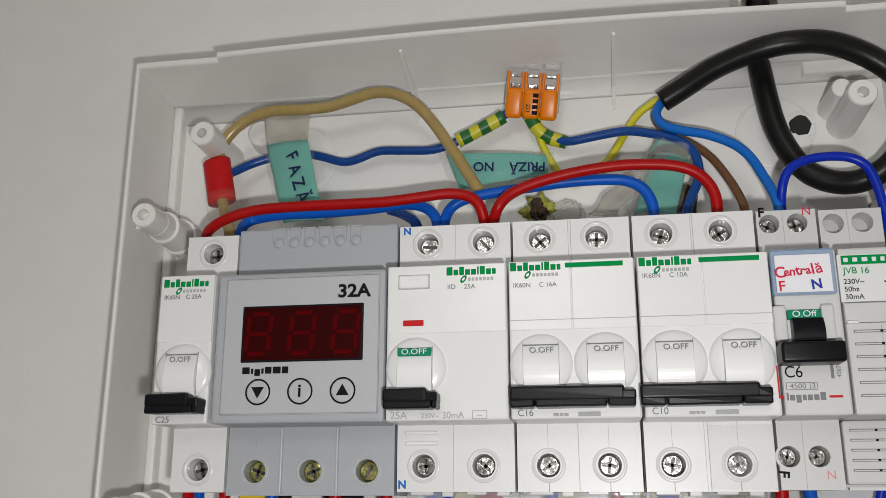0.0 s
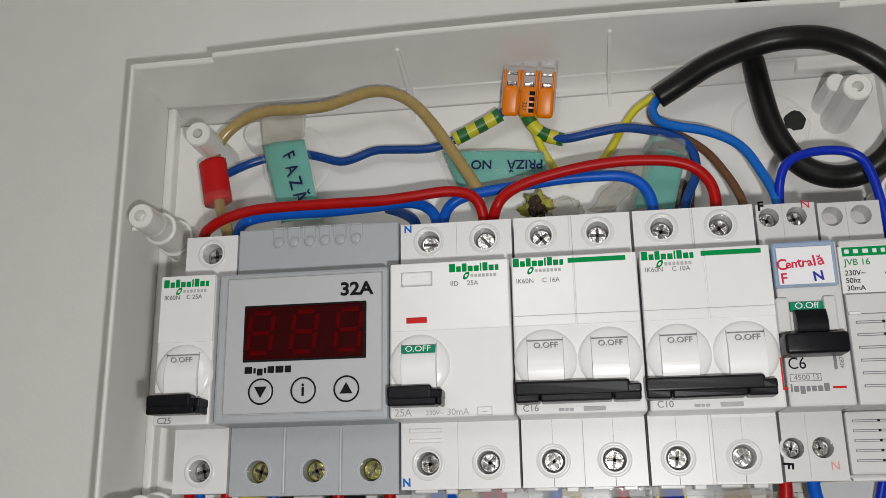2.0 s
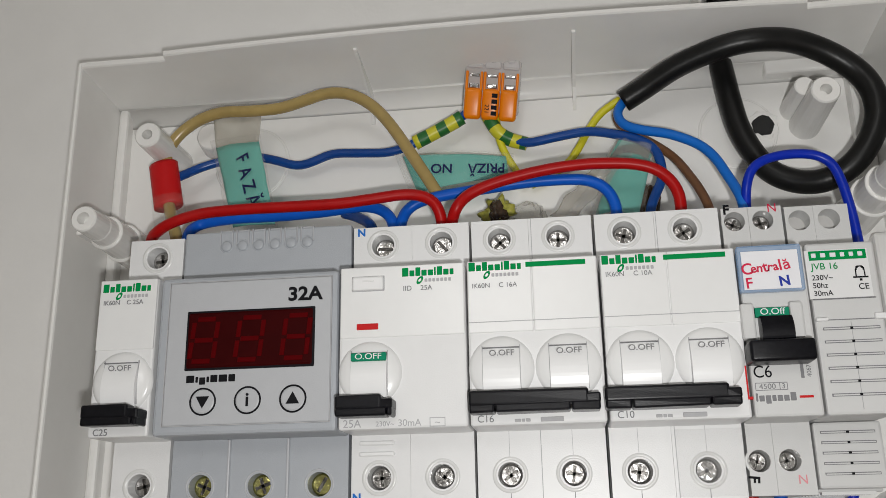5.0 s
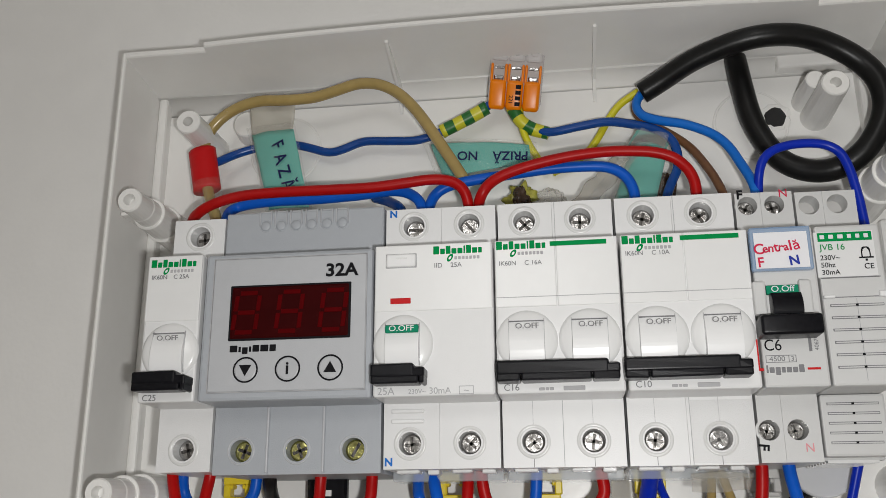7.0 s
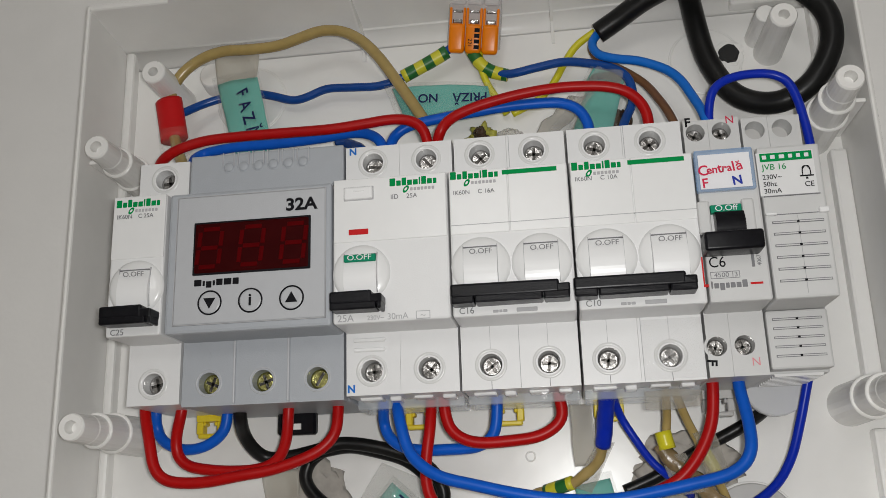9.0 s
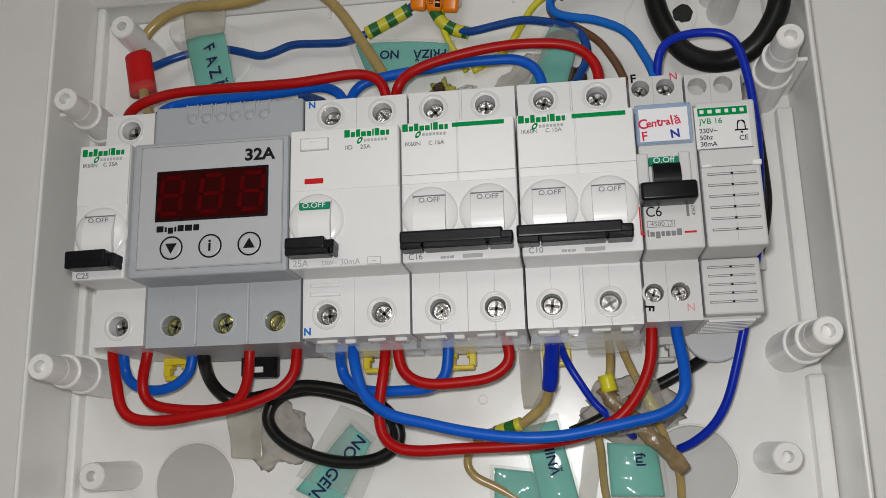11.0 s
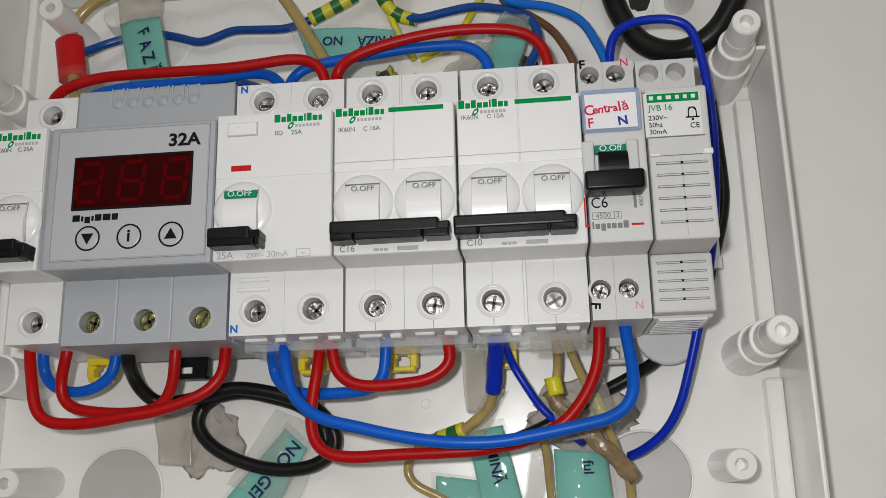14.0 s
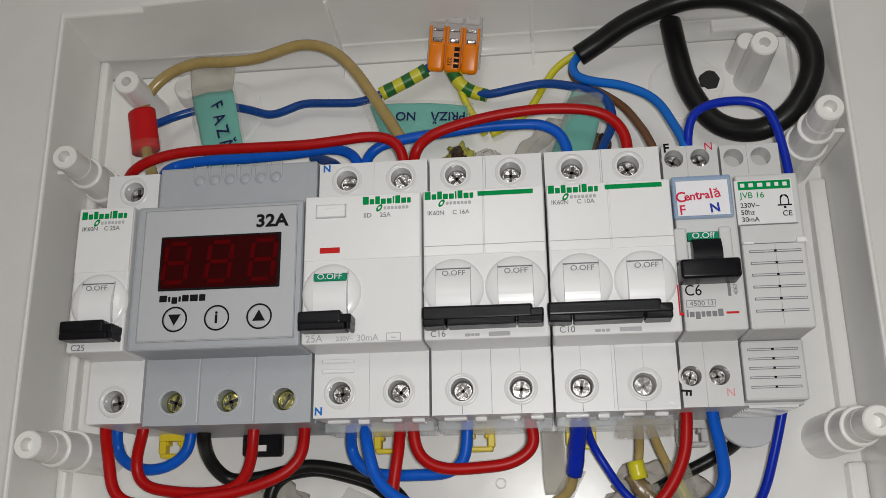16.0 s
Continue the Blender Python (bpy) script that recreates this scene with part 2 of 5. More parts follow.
def tube(points, r, n=14, flat=1.0, wobble=0.0, ends=True):
    bm = bmesh.new()
    uv = bm.loops.layers.uv.new("UVMap")
    line = glide(points)
    side = None
    rings, run = [], [0.0]
    for i, p in enumerate(line):
        d = (line[min(i + 1, len(line) - 1)] - line[max(i - 1, 0)]).normalized()
        side = d.cross(Vector((0, 1, 0))).normalized() if side is None else (side - d * side.dot(d)).normalized()
        up = d.cross(side)
        if i:
            run.append(run[-1] + (p - line[i - 1]).length)
        row = []
        for k in range(n):
            g = 2 * math.pi * k / n
            q = r * (1 + wobble * noise.noise(p * 300 + Vector((k * 0.7, 0, 0))))
            row.append(bm.verts.new(p + side * q * math.cos(g) + up * q * flat * math.sin(g)))
        rings.append(row)
    for i, (a, b) in enumerate(zip(rings, rings[1:])):
        for k in range(n):
            f = bm.faces.new((a[k], a[(k + 1) % n], b[(k + 1) % n], b[k]))
            for lp, u in zip(f.loops, (run[i], run[i], run[i + 1], run[i + 1])):
                lp[uv].uv = (u * 28.0, k / n)
    if ends:
        bm.faces.new(rings[0][::-1])
        bm.faces.new(rings[-1])
    bmesh.ops.recalc_face_normals(bm, faces=bm.faces[:])
    return bm


def plugged(points):
    """Leads wire ends that stand at a terminal on into the module."""
    p = [tuple(q) for q in points]
    for end, at in ((0, 0), (-1, len(p))):
        x, y, z = p[end]
        if abs(z) < 0.0500 and y < 0.047:
            p.insert(at if end == 0 else len(p), (x, y + 0.0004, math.copysign(0.0365, z)))
    return p


def wire(points, r, material, label, name="wire", category="wire", group="", **more):
    points = plugged(points) if group and name in ("wire", "sleeve") and len(points) > 2 else points
    ob = part(name, tube(points, r, **more), material, None, label, smooth=True)
    return tagged(ob, label, category, group)


def sheet(name, corners, material, parent, label="", thick=0.0003, crumple=0.0006, bow=0.0, n=12):
    """A thin bent sheet between four corners: upper two, then lower two."""
    bm = bmesh.new()
    a, b, c, d = [Vector(q) for q in corners]
    nrm = (b - a).cross(c - a).normalized()
    if nrm.y > 0:
        nrm = -nrm
    grid = []
    for i in range(n + 1):
        row = []
        for j in range(n + 1):
            u, v = j / n, i / n
            p = (a * (1 - u) + b * u) * (1 - v) + (c * (1 - u) + d * u) * v
            p += nrm * (bow * 4 * u * (1 - u) + crumple * noise.noise(p * 130))
            row.append(p)
        grid.append(row)
    top = [[bm.verts.new(p + nrm * thick) for p in row] for row in grid]
    low = [[bm.verts.new(p) for p in row] for row in grid]
    for i in range(n):
        for j in range(n):
            bm.faces.new((top[i][j], top[i][j + 1], top[i + 1][j + 1], top[i + 1][j]))
            bm.faces.new((low[i][j], low[i + 1][j], low[i + 1][j + 1], low[i][j + 1]))
    edge = [(0, j) for j in range(n)] + [(i, n) for i in range(n)] + [(n, j) for j in range(n, 0, -1)] + [(i, 0) for i in range(n, 0, -1)]
    for (i, j), (k, m) in zip(edge, edge[1:] + edge[:1]):
        bm.faces.new((top[i][j], low[i][j], low[k][m], top[k][m]))
    bmesh.ops.recalc_face_normals(bm, faces=bm.faces[:])
    return part(name, bm, material, parent, label, smooth=True)


def lettering(text, size, at, material, parent, right=(1, 0, 0), up=(0, 0, 1), width=1.0, centre=True, bold=0.0, name="marking"):
    cu = bpy.data.curves.new(name, "FONT")
    cu.body, cu.size, cu.align_x, cu.align_y = text, size, "CENTER" if centre else "LEFT", "CENTER"
    cu.extrude, cu.offset = 0.00006, bold
    tmp = new("tmp", cu)
    bpy.context.view_layer.update()
    me = bpy.data.meshes.new_from_object(tmp.evaluated_get(bpy.context.evaluated_depsgraph_get()))
    bpy.data.objects.remove(tmp)
    bpy.data.curves.remove(cu)
    r, u = Vector(right).normalized(), Vector(up).normalized()
    u = (u - r * u.dot(r)).normalized()
    f = r.cross(u)
    m = Matrix((r * width, u, f)).transposed().to_4x4()
    m.translation = Vector(at) + f * 0.0001
    me.transform(m)
    me.materials.clear()
    me.materials.append(material)
    ob = new(name, me)
    ob.parent = parent
    return ob


def bars(widths, heights, x, y, z, material, parent, gap=0.00022, name="brand_bar", depth=0.00012):
    """A row of plain upright bars, a part each, standing in for a brand's lettering."""
    for w, (lo, hi) in zip(widths, heights):
        part(name, box(bmesh.new(), x, x + w, y - depth, y + 0.0003, z + lo, z + hi, 0.00012, 1), material, parent)
        x += w + gap


# ---- the room ----
WALL_Y, BACK, NOSE_TOP, NOSE_LOW, FACE = 0.0705, 0.067, 0.0233, -0.0218, 0.0162


def slab(name, x0, x1, y0, y1, z0, z1, material, label, category):
    ob = part(name, box(bmesh.new(), x0, x1, y0, y1, z0, z1), material)
    return tagged(ob, label, category, kind="structure")


slab("wall_north", -1.6, 1.8, WALL_Y, WALL_Y + 0.1, -1.5, 1.1, PAINT, "smooth white painted plaster wall behind the box", "wall")
slab("wall_south", -1.6, 1.8, -2.7, -2.6, -1.5, 1.1, PAINT, "plain white painted wall of the room", "wall")
slab("wall_west", -1.7, -1.6, -2.7, WALL_Y + 0.1, -1.5, 1.1, PAINT, "plain white painted wall of the room", "wall")
slab("wall_east", 1.8, 1.9, -2.7, WALL_Y + 0.1, -1.5, 1.1, PAINT, "plain white painted wall of the room", "wall")
slab("floor", -1.7, 1.9, -2.7, WALL_Y + 0.1, -1.6, -1.5, FLOOR, "plain brown floor of the room", "floor")
slab("ceiling", -1.7, 1.9, -2.7, WALL_Y + 0.1, 1.1, 1.2, PAINT, "plain white ceiling of the room", "ceiling")

# ---- the distribution box ----
XL, XR, ZB, ZT, RIM, TH = -0.0345, 0.2443, -0.1115, 0.1147, 0.0325, 0.0018
case = thing("distribution_box", "open white plastic distribution box without its cover, on the wall", "electrical box", at=(0.1055, WALL_Y, 0))
case.matrix_parent_inverse = Matrix()
ORIGIN = Matrix.Translation((-0.1055, -WALL_Y, 0))


def in_case(ob):
    ob.matrix_parent_inverse = ORIGIN
    return ob


def case_part(name, bm, material=BOX, label="", smooth=False):
    return in_case(part(name, bm, material, case, label, smooth))


bm = box(bmesh.new(), XL, XR, BACK, WALL_Y, ZB, ZT, 0.001)
case_part("back_panel", bm)
for name, x0, x1 in (("side_wall", XL, XL + TH), ("side_wall", XR - TH, XR)):
    case_part(name, box(bmesh.new(), x0, x1, RIM, BACK + 0.001, ZB, ZT, 0.0009))


def long_wall(z0, z1, inward=0.0):
    """A long side: its middle stretch stands a little further out, with a shallow bow."""
    bm = bmesh.new()
    xs = [XL + TH, -0.0015, -0.0008] + [k * 0.216 / 16 for k in range(17)] + [0.2166, 0.2173, XR - TH]
    rows = []
    for x in xs:
        u = (x - 0.108) / 0.108
        y = RIM if x < -0.0012 or x > 0.2170 else RIM - 0.0033 - 0.0033 * (1 - min(1, u * u))
        k = z0 - inward * (y + 0.0006 - 0.0255) / (BACK + 0.001 - 0.0255)
        rows.append([bm.verts.new(q) for q in ((x, y, k + 0.0004), (x, y, z1 - 0.0004), (x, y + 0.0006, z1), (x, BACK + 0.001, z1), (x, BACK + 0.001, z0 - inward), (x, y + 0.0006, k))])
    for p, q in zip(rows, rows[1:]):
        for k in range(6):
            bm.faces.new((p[k], q[k], q[(k + 1) % 6], p[(k + 1) % 6]))
    bm.faces.new(rows[0])
    bm.faces.new(rows[-1][::-1])
    bmesh.ops.recalc_face_normals(bm, faces=bm.faces[:])
    return bm


case_part("top_wall", long_wall(ZT - TH, ZT, 0.0040))
case_part("bottom_wall", long_wall(ZB, ZB + TH))
# rounded corner between the top wall and the back panel
bm = bmesh.new()
rows = []
for k in range(9):
    g = math.pi / 2 * k / 8
    rows.append([bm.verts.new((x, BACK - 0.006 + 0.006 * math.sin(g), 0.1091 - 0.006 + 0.006 * math.cos(g))) for x in (XL + TH, XR - TH)])
rows.append([bm.verts.new((x, BACK + 0.001, 0.1101)) for x in (XL + TH, XR - TH)])
for a, b in zip(rows, rows[1:] + rows[:1]):
    bm.faces.new((a[0], a[1], b[1], b[0]))
for k in (0, 1):
    bm.faces.new([r[k] for r in rows])
bmesh.ops.recalc_face_normals(bm, faces=bm.faces[:])
corner = case_part("rounded_corner", bm)
for p in corner.data.polygons:
    p.use_smooth = len(p.vertices) == 4
# raised ledges on the back panel
case_part("ledge", box(bmesh.new(), XL + TH, -0.0290, 0.0620, BACK + 0.001, -0.104, 0.1115, 0.0012))
case_part("ledge", box(bmesh.new(), -0.0290, 0.012, 0.0630, BACK + 0.001, 0.1085, 0.1115, 0.001))
case_part("ledge", box(bmesh.new(), 0.2365, 0.2424, 0.0620, BACK + 0.001, -0.040, 0.044, 0.0012))
case_part("ledge", box(bmesh.new(), 0.2365, 0.2424, 0.0620, BACK + 0.001, -0.105, -0.054, 0.0012))
case_part("ledge", box(bmesh.new(), 0.2365, 0.2424, 0.0620, BACK + 0.001, 0.058, 0.108, 0.0012))
case_part("ledge", box(bmesh.new(), 0.209, 0.2365, 0.0615, BACK + 0.001, 0.1045, 0.110, 0.001))
# stiffening ribs on the top wall
for x in (0.0668, 0.1418):
    bm = bmesh.new()
    vs = [bm.verts.new((x + dx, y, z)) for dx in (-0.0006, 0.0006) for y, z in ((0.034, 0.1122), (0.034, 0.1112), (0.0610, 0.1045), (0.0665, 0.098), (0.0675, 0.098), (0.0675, 0.1122))]
    a, b = vs[:6], vs[6:]
    bm.faces.new(a[::-1])
    bm.faces.new(b)
    for k in range(6):
        bm.faces.new((a[k], a[(k + 1) % 6], b[(k + 1) % 6], b[k]))
    bmesh.ops.recalc_face_normals(bm, faces=bm.faces[:])
    case_part("rib", bm)


def post(x, z, tip, tall):
    bm = bmesh.new()
    if tall:
        prof = [(BACK + 0.001, 0.0072), (tip + 0.0280, 0.0066), (tip + 0.0275, 0.0061), (tip + 0.0160, 0.0058), (tip + 0.0153, 0.0050), (tip + 0.0100, 0.0048), (tip + 0.0095, 0.0046), (tip + 0.0006, 0.0044), (tip, 0.0040), (tip, 0.0021), (tip + 0.004, 0.0018)]
    else:
        prof = [(BACK + 0.001, 0.0054), (tip + 0.0006, 0.0047), (tip, 0.0043), (tip, 0.0019), (tip + 0.005, 0.0017)]
    ob = case_part("screw_post", rod(bm, x, z, prof), smooth=False)
    if tall:
        for y, r in ((tip + 0.0277, 0.0064), (tip + 0.0157, 0.0054)):
            case_part("collar", ring(bmesh.new(), x, y, z, r, 0.0006), smooth=True)
        s = -1 if x < 0.1 else 1
        case_part("web", box(bmesh.new(), min(x + s * 0.004, x + s * 0.010), max(x + s * 0.004, x + s * 0.010), 0.036, BACK, z - 0.0007, z + 0.0007, 0.0003))
    return ob


for x, z, tip in ((-0.0203, 0.0512, 0.0222), (-0.0165, -0.0468, 0.0135), (0.2322, 0.0506, 0.0170), (0.2314, -0.0458, 0.0130)):
    post(x, z, tip, True)
for x, z in ((-0.0088, 0.0872), (0.2212, 0.0858), (-0.0095, -0.0822), (0.2218, -0.0816)):
    post(x, z, 0.0385, False)
case_part("side_boss", rod(bmesh.new(), 0.2176, 0.0921, [(BACK + 0.001, 0.0042), (0.0482, 0.0034), (0.0478, 0.0030)]))
for x, z in ((0.0060, 0.0945),):
    case_part("low_boss", rod(bmesh.new(), x, z, [(BACK + 0.001, 0.0064), (0.0596, 0.0053), (0.059, 0.0048)]))
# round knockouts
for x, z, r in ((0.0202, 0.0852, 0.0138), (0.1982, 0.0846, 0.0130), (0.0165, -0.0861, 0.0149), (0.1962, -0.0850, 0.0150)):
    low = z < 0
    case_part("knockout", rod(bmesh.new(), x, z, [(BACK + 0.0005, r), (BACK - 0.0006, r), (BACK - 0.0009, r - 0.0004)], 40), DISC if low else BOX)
    case_part("knockout_rim", ring(bmesh.new(), x, BACK - 0.0002, z, r + 0.0002, 0.0005, 40), BOX, smooth=True)
for name, r0, y, k, m, label in (("torn_rim", 0.0052, BACK - 0.0011, 0.0016, BOX, "torn plastic round a cut hole"), ("cut_hole", 0.0034, BACK - 0.0017, 0.0008, DARK, "dark hole cut in a knockout")):
    bm = bmesh.new()
    rod(bm, 0.2069, 0.0864, [(y + 0.0004, r0 + 0.0004), (y, r0), (y - 0.0002, r0 - 0.0002)], 24)
    for v in bm.verts:
        v.co.x += k * noise.noise(v.co * 700)
        v.co.z += k * noise.noise(v.co * 700 + Vector((5, 5, 5)))
    case_part(name, bm, m, label)
case_part("moulding_mark", ring(bmesh.new(), 0.1242, BACK, -0.0587, 0.0016, 0.0003, 20), BOX, smooth=True)

# mounting rail
rail = thing("mounting_rail", "galvanised steel mounting rail behind the breakers", "rail")
bm = box(bmesh.new(), -0.012, 0.226, 0.0605, 0.0615, -0.0175, 0.0175)
part("rail_web", bm, RAIL, rail)
for z in (-0.0175, 0.0135):
    part("rail_flange", box(bmesh.new(), -0.012, 0.226, 0.0585, 0.0602, z, z + 0.004), RAIL, rail)
for x in (0.004, 0.208):
    part("rail_foot", box(bmesh.new(), x - 0.005, x + 0.005, 0.0616, BACK - 0.0002, -0.007, 0.007), RAIL, rail)

# trunking and cable above the box
trunk = thing("cable_trunking", "open white plastic cable trunking on the wall above the box", "trunking")
for x0, x1 in ((0.1878, 0.1890), (0.2015, 0.2027)):
    part("trunking_side", box(bmesh.new(), x0, x1, 0.056, WALL_Y, ZT + 0.0005, 0.70, 0.0003), BOX, trunk)
part("trunking_base", box(bmesh.new(), 0.1892, 0.2013, WALL_Y - 0.0014, WALL_Y - 0.0001, ZT + 0.0005, 0.70), BOX, trunk)
wire([(0.1960, 0.0622, 0.69), (0.1962, 0.0622, 0.4), (0.1957, 0.0622, 0.2), (0.1960, 0.0622, 0.1150)], 0.0041, RUBBER, "round black sheathed cable lying in the open trunking", "supply_cable", "cable")


# ---- modules on the rail ----
def screw(x, y, z, r, material, parent, turn, kind="cross"):
    """A screw head with a slot or cross, seen down its hole."""
    bm = rod(bmesh.new(), x, z, [(y + 0.0012, r), (y + 0.0003, r), (y, r * 0.82)], 20)
    ob = part("terminal_screw", bm, material, parent)
    # slots are uncut: thin bars whose dark metal holds the recess shade
    bm = bmesh.new()
    for g in ((turn,) if kind == "slot" else (turn, turn + 90)):
        v = box(bmesh.new(), -r * 0.72, r * 0.72, -0.00012, 0.0006, -r * 0.15, r * 0.15)
        v.transform(Matrix.Translation((x, y, z)) @ Matrix.Rotation(radians(g), 4, "Y"))
        me = bpy.data.meshes.new("tmp")
        v.to_mesh(me)
        v.free()
        bm.from_mesh(me)
        bpy.data.meshes.remove(me)
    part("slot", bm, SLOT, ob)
    return ob


def terminal_row(ob, x0, x1, z0, z1, holes, r, material, face=FACE):
    """One cover with its screw hole for each terminal."""
    cuts = [x0 + 0.0002] + [(a + b) / 2 for (a, _), (b, _) in zip(holes, holes[1:])] + [x1 - 0.0002]
    for hole, a, b in zip(holes, cuts, cuts[1:]):
        part("terminal_cover", holed_plate(bmesh.new(), a + 0.00003, b - 0.00003, face, face + 0.0065, z0, z1, [hole], r), material, ob)


def module(name, label, x0, x1, tops, lows, material=WHITE, screws=(STEEL, STEEL), r=0.0034, nose=True, zt=0.0402, category="circuit breaker", group="modules on the rail", kinds=("cross", "cross"), top_z=0.0343, low_z=-0.0336):
    ob = thing(name, label, category, group)
    ob.location = ((x0 + x1) / 2, 0.058, 0)
    inv = Matrix.Translation((-(x0 + x1) / 2, -0.058, 0))
    part("body", box(bmesh.new(), x0 + 0.0001, x1 - 0.0001, FACE + 0.0060, 0.0582, -zt - 0.0008, zt, 0.0005), material, ob)
    part("front", box(bmesh.new(), x0 + 0.00012, x1 - 0.00012, 0.0, FACE + 0.0059, NOSE_LOW, NOSE_TOP, 0.0007), material, ob)
    for top, z, hs in ((True, top_z, tops), (False, low_z, lows)):
        z0, z1 = (NOSE_TOP - 0.001, zt) if top else (-zt - 0.0008, NOSE_LOW + 0.001)
        terminal_row(ob, x0, x1, z0, z1, [(x, z) for x in hs], r, material)
    for hs, z, m, k in ((tops, top_z, screws[0], kinds[0]), (lows, low_z, screws[1], kinds[1])):
        for i, x in enumerate(hs):
            screw(x, FACE + 0.0040, z, r * 0.93, m, ob, (i * 67 + x * 9000) % 180, k)
            part("screw_collar", ring(bmesh.new(), x, FACE + 0.0005, z, r * (1.30 if r > 0.003 else 1.15), 0.0009 if r > 0.003 else 0.0004), COLLAR, ob, smooth=True)
    return ob, inv


def settle(ob):
    """Keeps the parts of a module, built in world places, where they stand."""
    inv = Matrix.Translation(ob.location).inverted()
    for c in ob.children:
        c.matrix_parent_inverse = inv


def dome(bm, x, z, r, height, y=0.0):
    n, m = 32, 6
    rows = []
    for i in range(m + 1):
        g = i / m * math.pi / 2
        rr, h = r * math.cos(g * 0.98), height * math.sin(g)
        rows.append([bm.verts.new((x + rr * math.cos(2 * math.pi * k / n), y - h + (0.0004 if i == 0 else 0), z + rr * math.sin(2 * math.pi * k / n))) for k in range(n)])
    for a, b in zip(rows, rows[1:]):
        for k in range(n):
            bm.faces.new((a[k], a[(k + 1) % n], b[(k + 1) % n], b[k]))
    bm.faces.new(rows[-1])
    bmesh.ops.recalc_face_normals(bm, faces=bm.faces[:])
    return bm


def curved_pad(bm, x0, x1, z0, z1, y, bulge, n=14):
    """A pad that bulges towards -y along its height."""
    rows = []
    for i in range(n + 1):
        t = i / n
        z = z0 + (z1 - z0) * t
        yy = y - bulge * math.sin(math.pi * min(1, 0.12 + 0.80 * t))
        rows.append([bm.verts.new((x0, 0.001, z)), bm.verts.new((x0, yy, z)), bm.verts.new((x1, yy, z)), bm.verts.new((x1, 0.001, z))])
    for a, b in zip(rows, rows[1:]):
        for k in range(3):
            bm.faces.new((a[k], a[k + 1], b[k + 1], b[k]))
    bm.faces.new(rows[0])
    bm.faces.new(rows[-1][::-1])
    bmesh.ops.recalc_face_normals(bm, faces=bm.faces[:])
    return bm


def toggle(ob, x, z=-0.0068, tag=None):
    """A round raised cheek with the rocking toggle in its middle, switched off."""
    part("toggle_cheek", dome(bmesh.new(), x, z, 0.0089, 0.0019), WHITE2, ob, smooth=True)
    t = part("toggle", curved_pad(bmesh.new(), x - 0.0049, x + 0.0049, z - 0.0078, z + 0.0052, -0.0006, 0.0024), TOGGLE, ob, smooth=False)
    part("toggle_edge", box(bmesh.new(), x - 0.0049, x + 0.0049, -0.0021, -0.0001, z + 0.0052, z + 0.0054), INKGREY, ob)
    for g in (-0.0050, 0.0050):
        part("cheek_groove", box(bmesh.new(), x + g - 0.00008, x + g + 0.00008, -0.0016, -0.0001, z - 0.0062, z + 0.0060), INKPALE, ob)
    tilt = (0, -0.18, 1)
    if tag:
        part("green_tag", box(bmesh.new(), x - 0.0048, x + 0.0048, -0.0030, -0.001, z + 0.0030, z + 0.0052, 0.0002, 1), TEALTAG, ob)
        lettering("O.OFF", 0.0023, (x, -0.0031, z + 0.0041), WHITE2, ob, width=1.15)
    else:
        lettering("O.OFF", 0.0021, (x + 0.0003, -0.0030, z + 0.0036), INKGREY, ob, up=tilt, width=1.15)


def handle(ob, x0, x1, z0=-0.0190, z1=-0.0134, notch=True):
    """A toggle bar: a worn upper bar with a step at its end, and a lip below in pieces."""
    bm = bmesh.new()
    xm = x1 - 0.0030 if notch else x1
    zm = z0 + 0.0021
    box(bm, x0, xm, -0.0062, 0.0005, zm - 0.0003, z1, 0.0007, 3)
    if notch:
        box(bm, xm - 0.0012, x1, -0.0061, 0.0005, zm - 0.0003, z1 - 0.0012, 0.0005, 2)
    cuts = [x0, x0 + 0.0068, x1 - 0.0076, x1] if x1 - x0 > 0.025 else [x0, x1 - 0.0016, x1]
    for a, b in zip(cuts, cuts[1:]):
        box(bm, a + 0.00014, b - 0.00014, -0.00622, 0.0005, z0, zm + 0.0002, 0.0005, 2)
    for v in bm.verts:
        v.co.y += 0.00022 * noise.noise(v.co * 330)
        v.co.z += 0.00022 * noise.noise(v.co * 260)
    part("handle", bm, BLACK, ob, "scuffed black plastic toggle bar")


def latch(ob, x, material, w=0.0098):
    bm = bmesh.new()
    for a, b, c, d in ((-w / 2, -w / 2 + 0.0024, -0.0476, -0.0432), (w / 2 - 0.0024, w / 2, -0.0476, -0.0432), (-w / 2 + 0.0006, w / 2 - 0.0006, -0.0490, -0.0474), (-w / 2 + 0.0023, -0.0016, -0.0448, -0.0432), (0.0016, w / 2 - 0.0023, -0.0448, -0.0432)):
        box(bm, x + a, x + b, 0.0520, 0.0565, c, d, 0.0004, 1)
    box(bm, x - w / 2, x + w / 2, 0.0522, 0.0570, -0.0432, -0.0400)
    part("rail_latch", bm, material, ob)


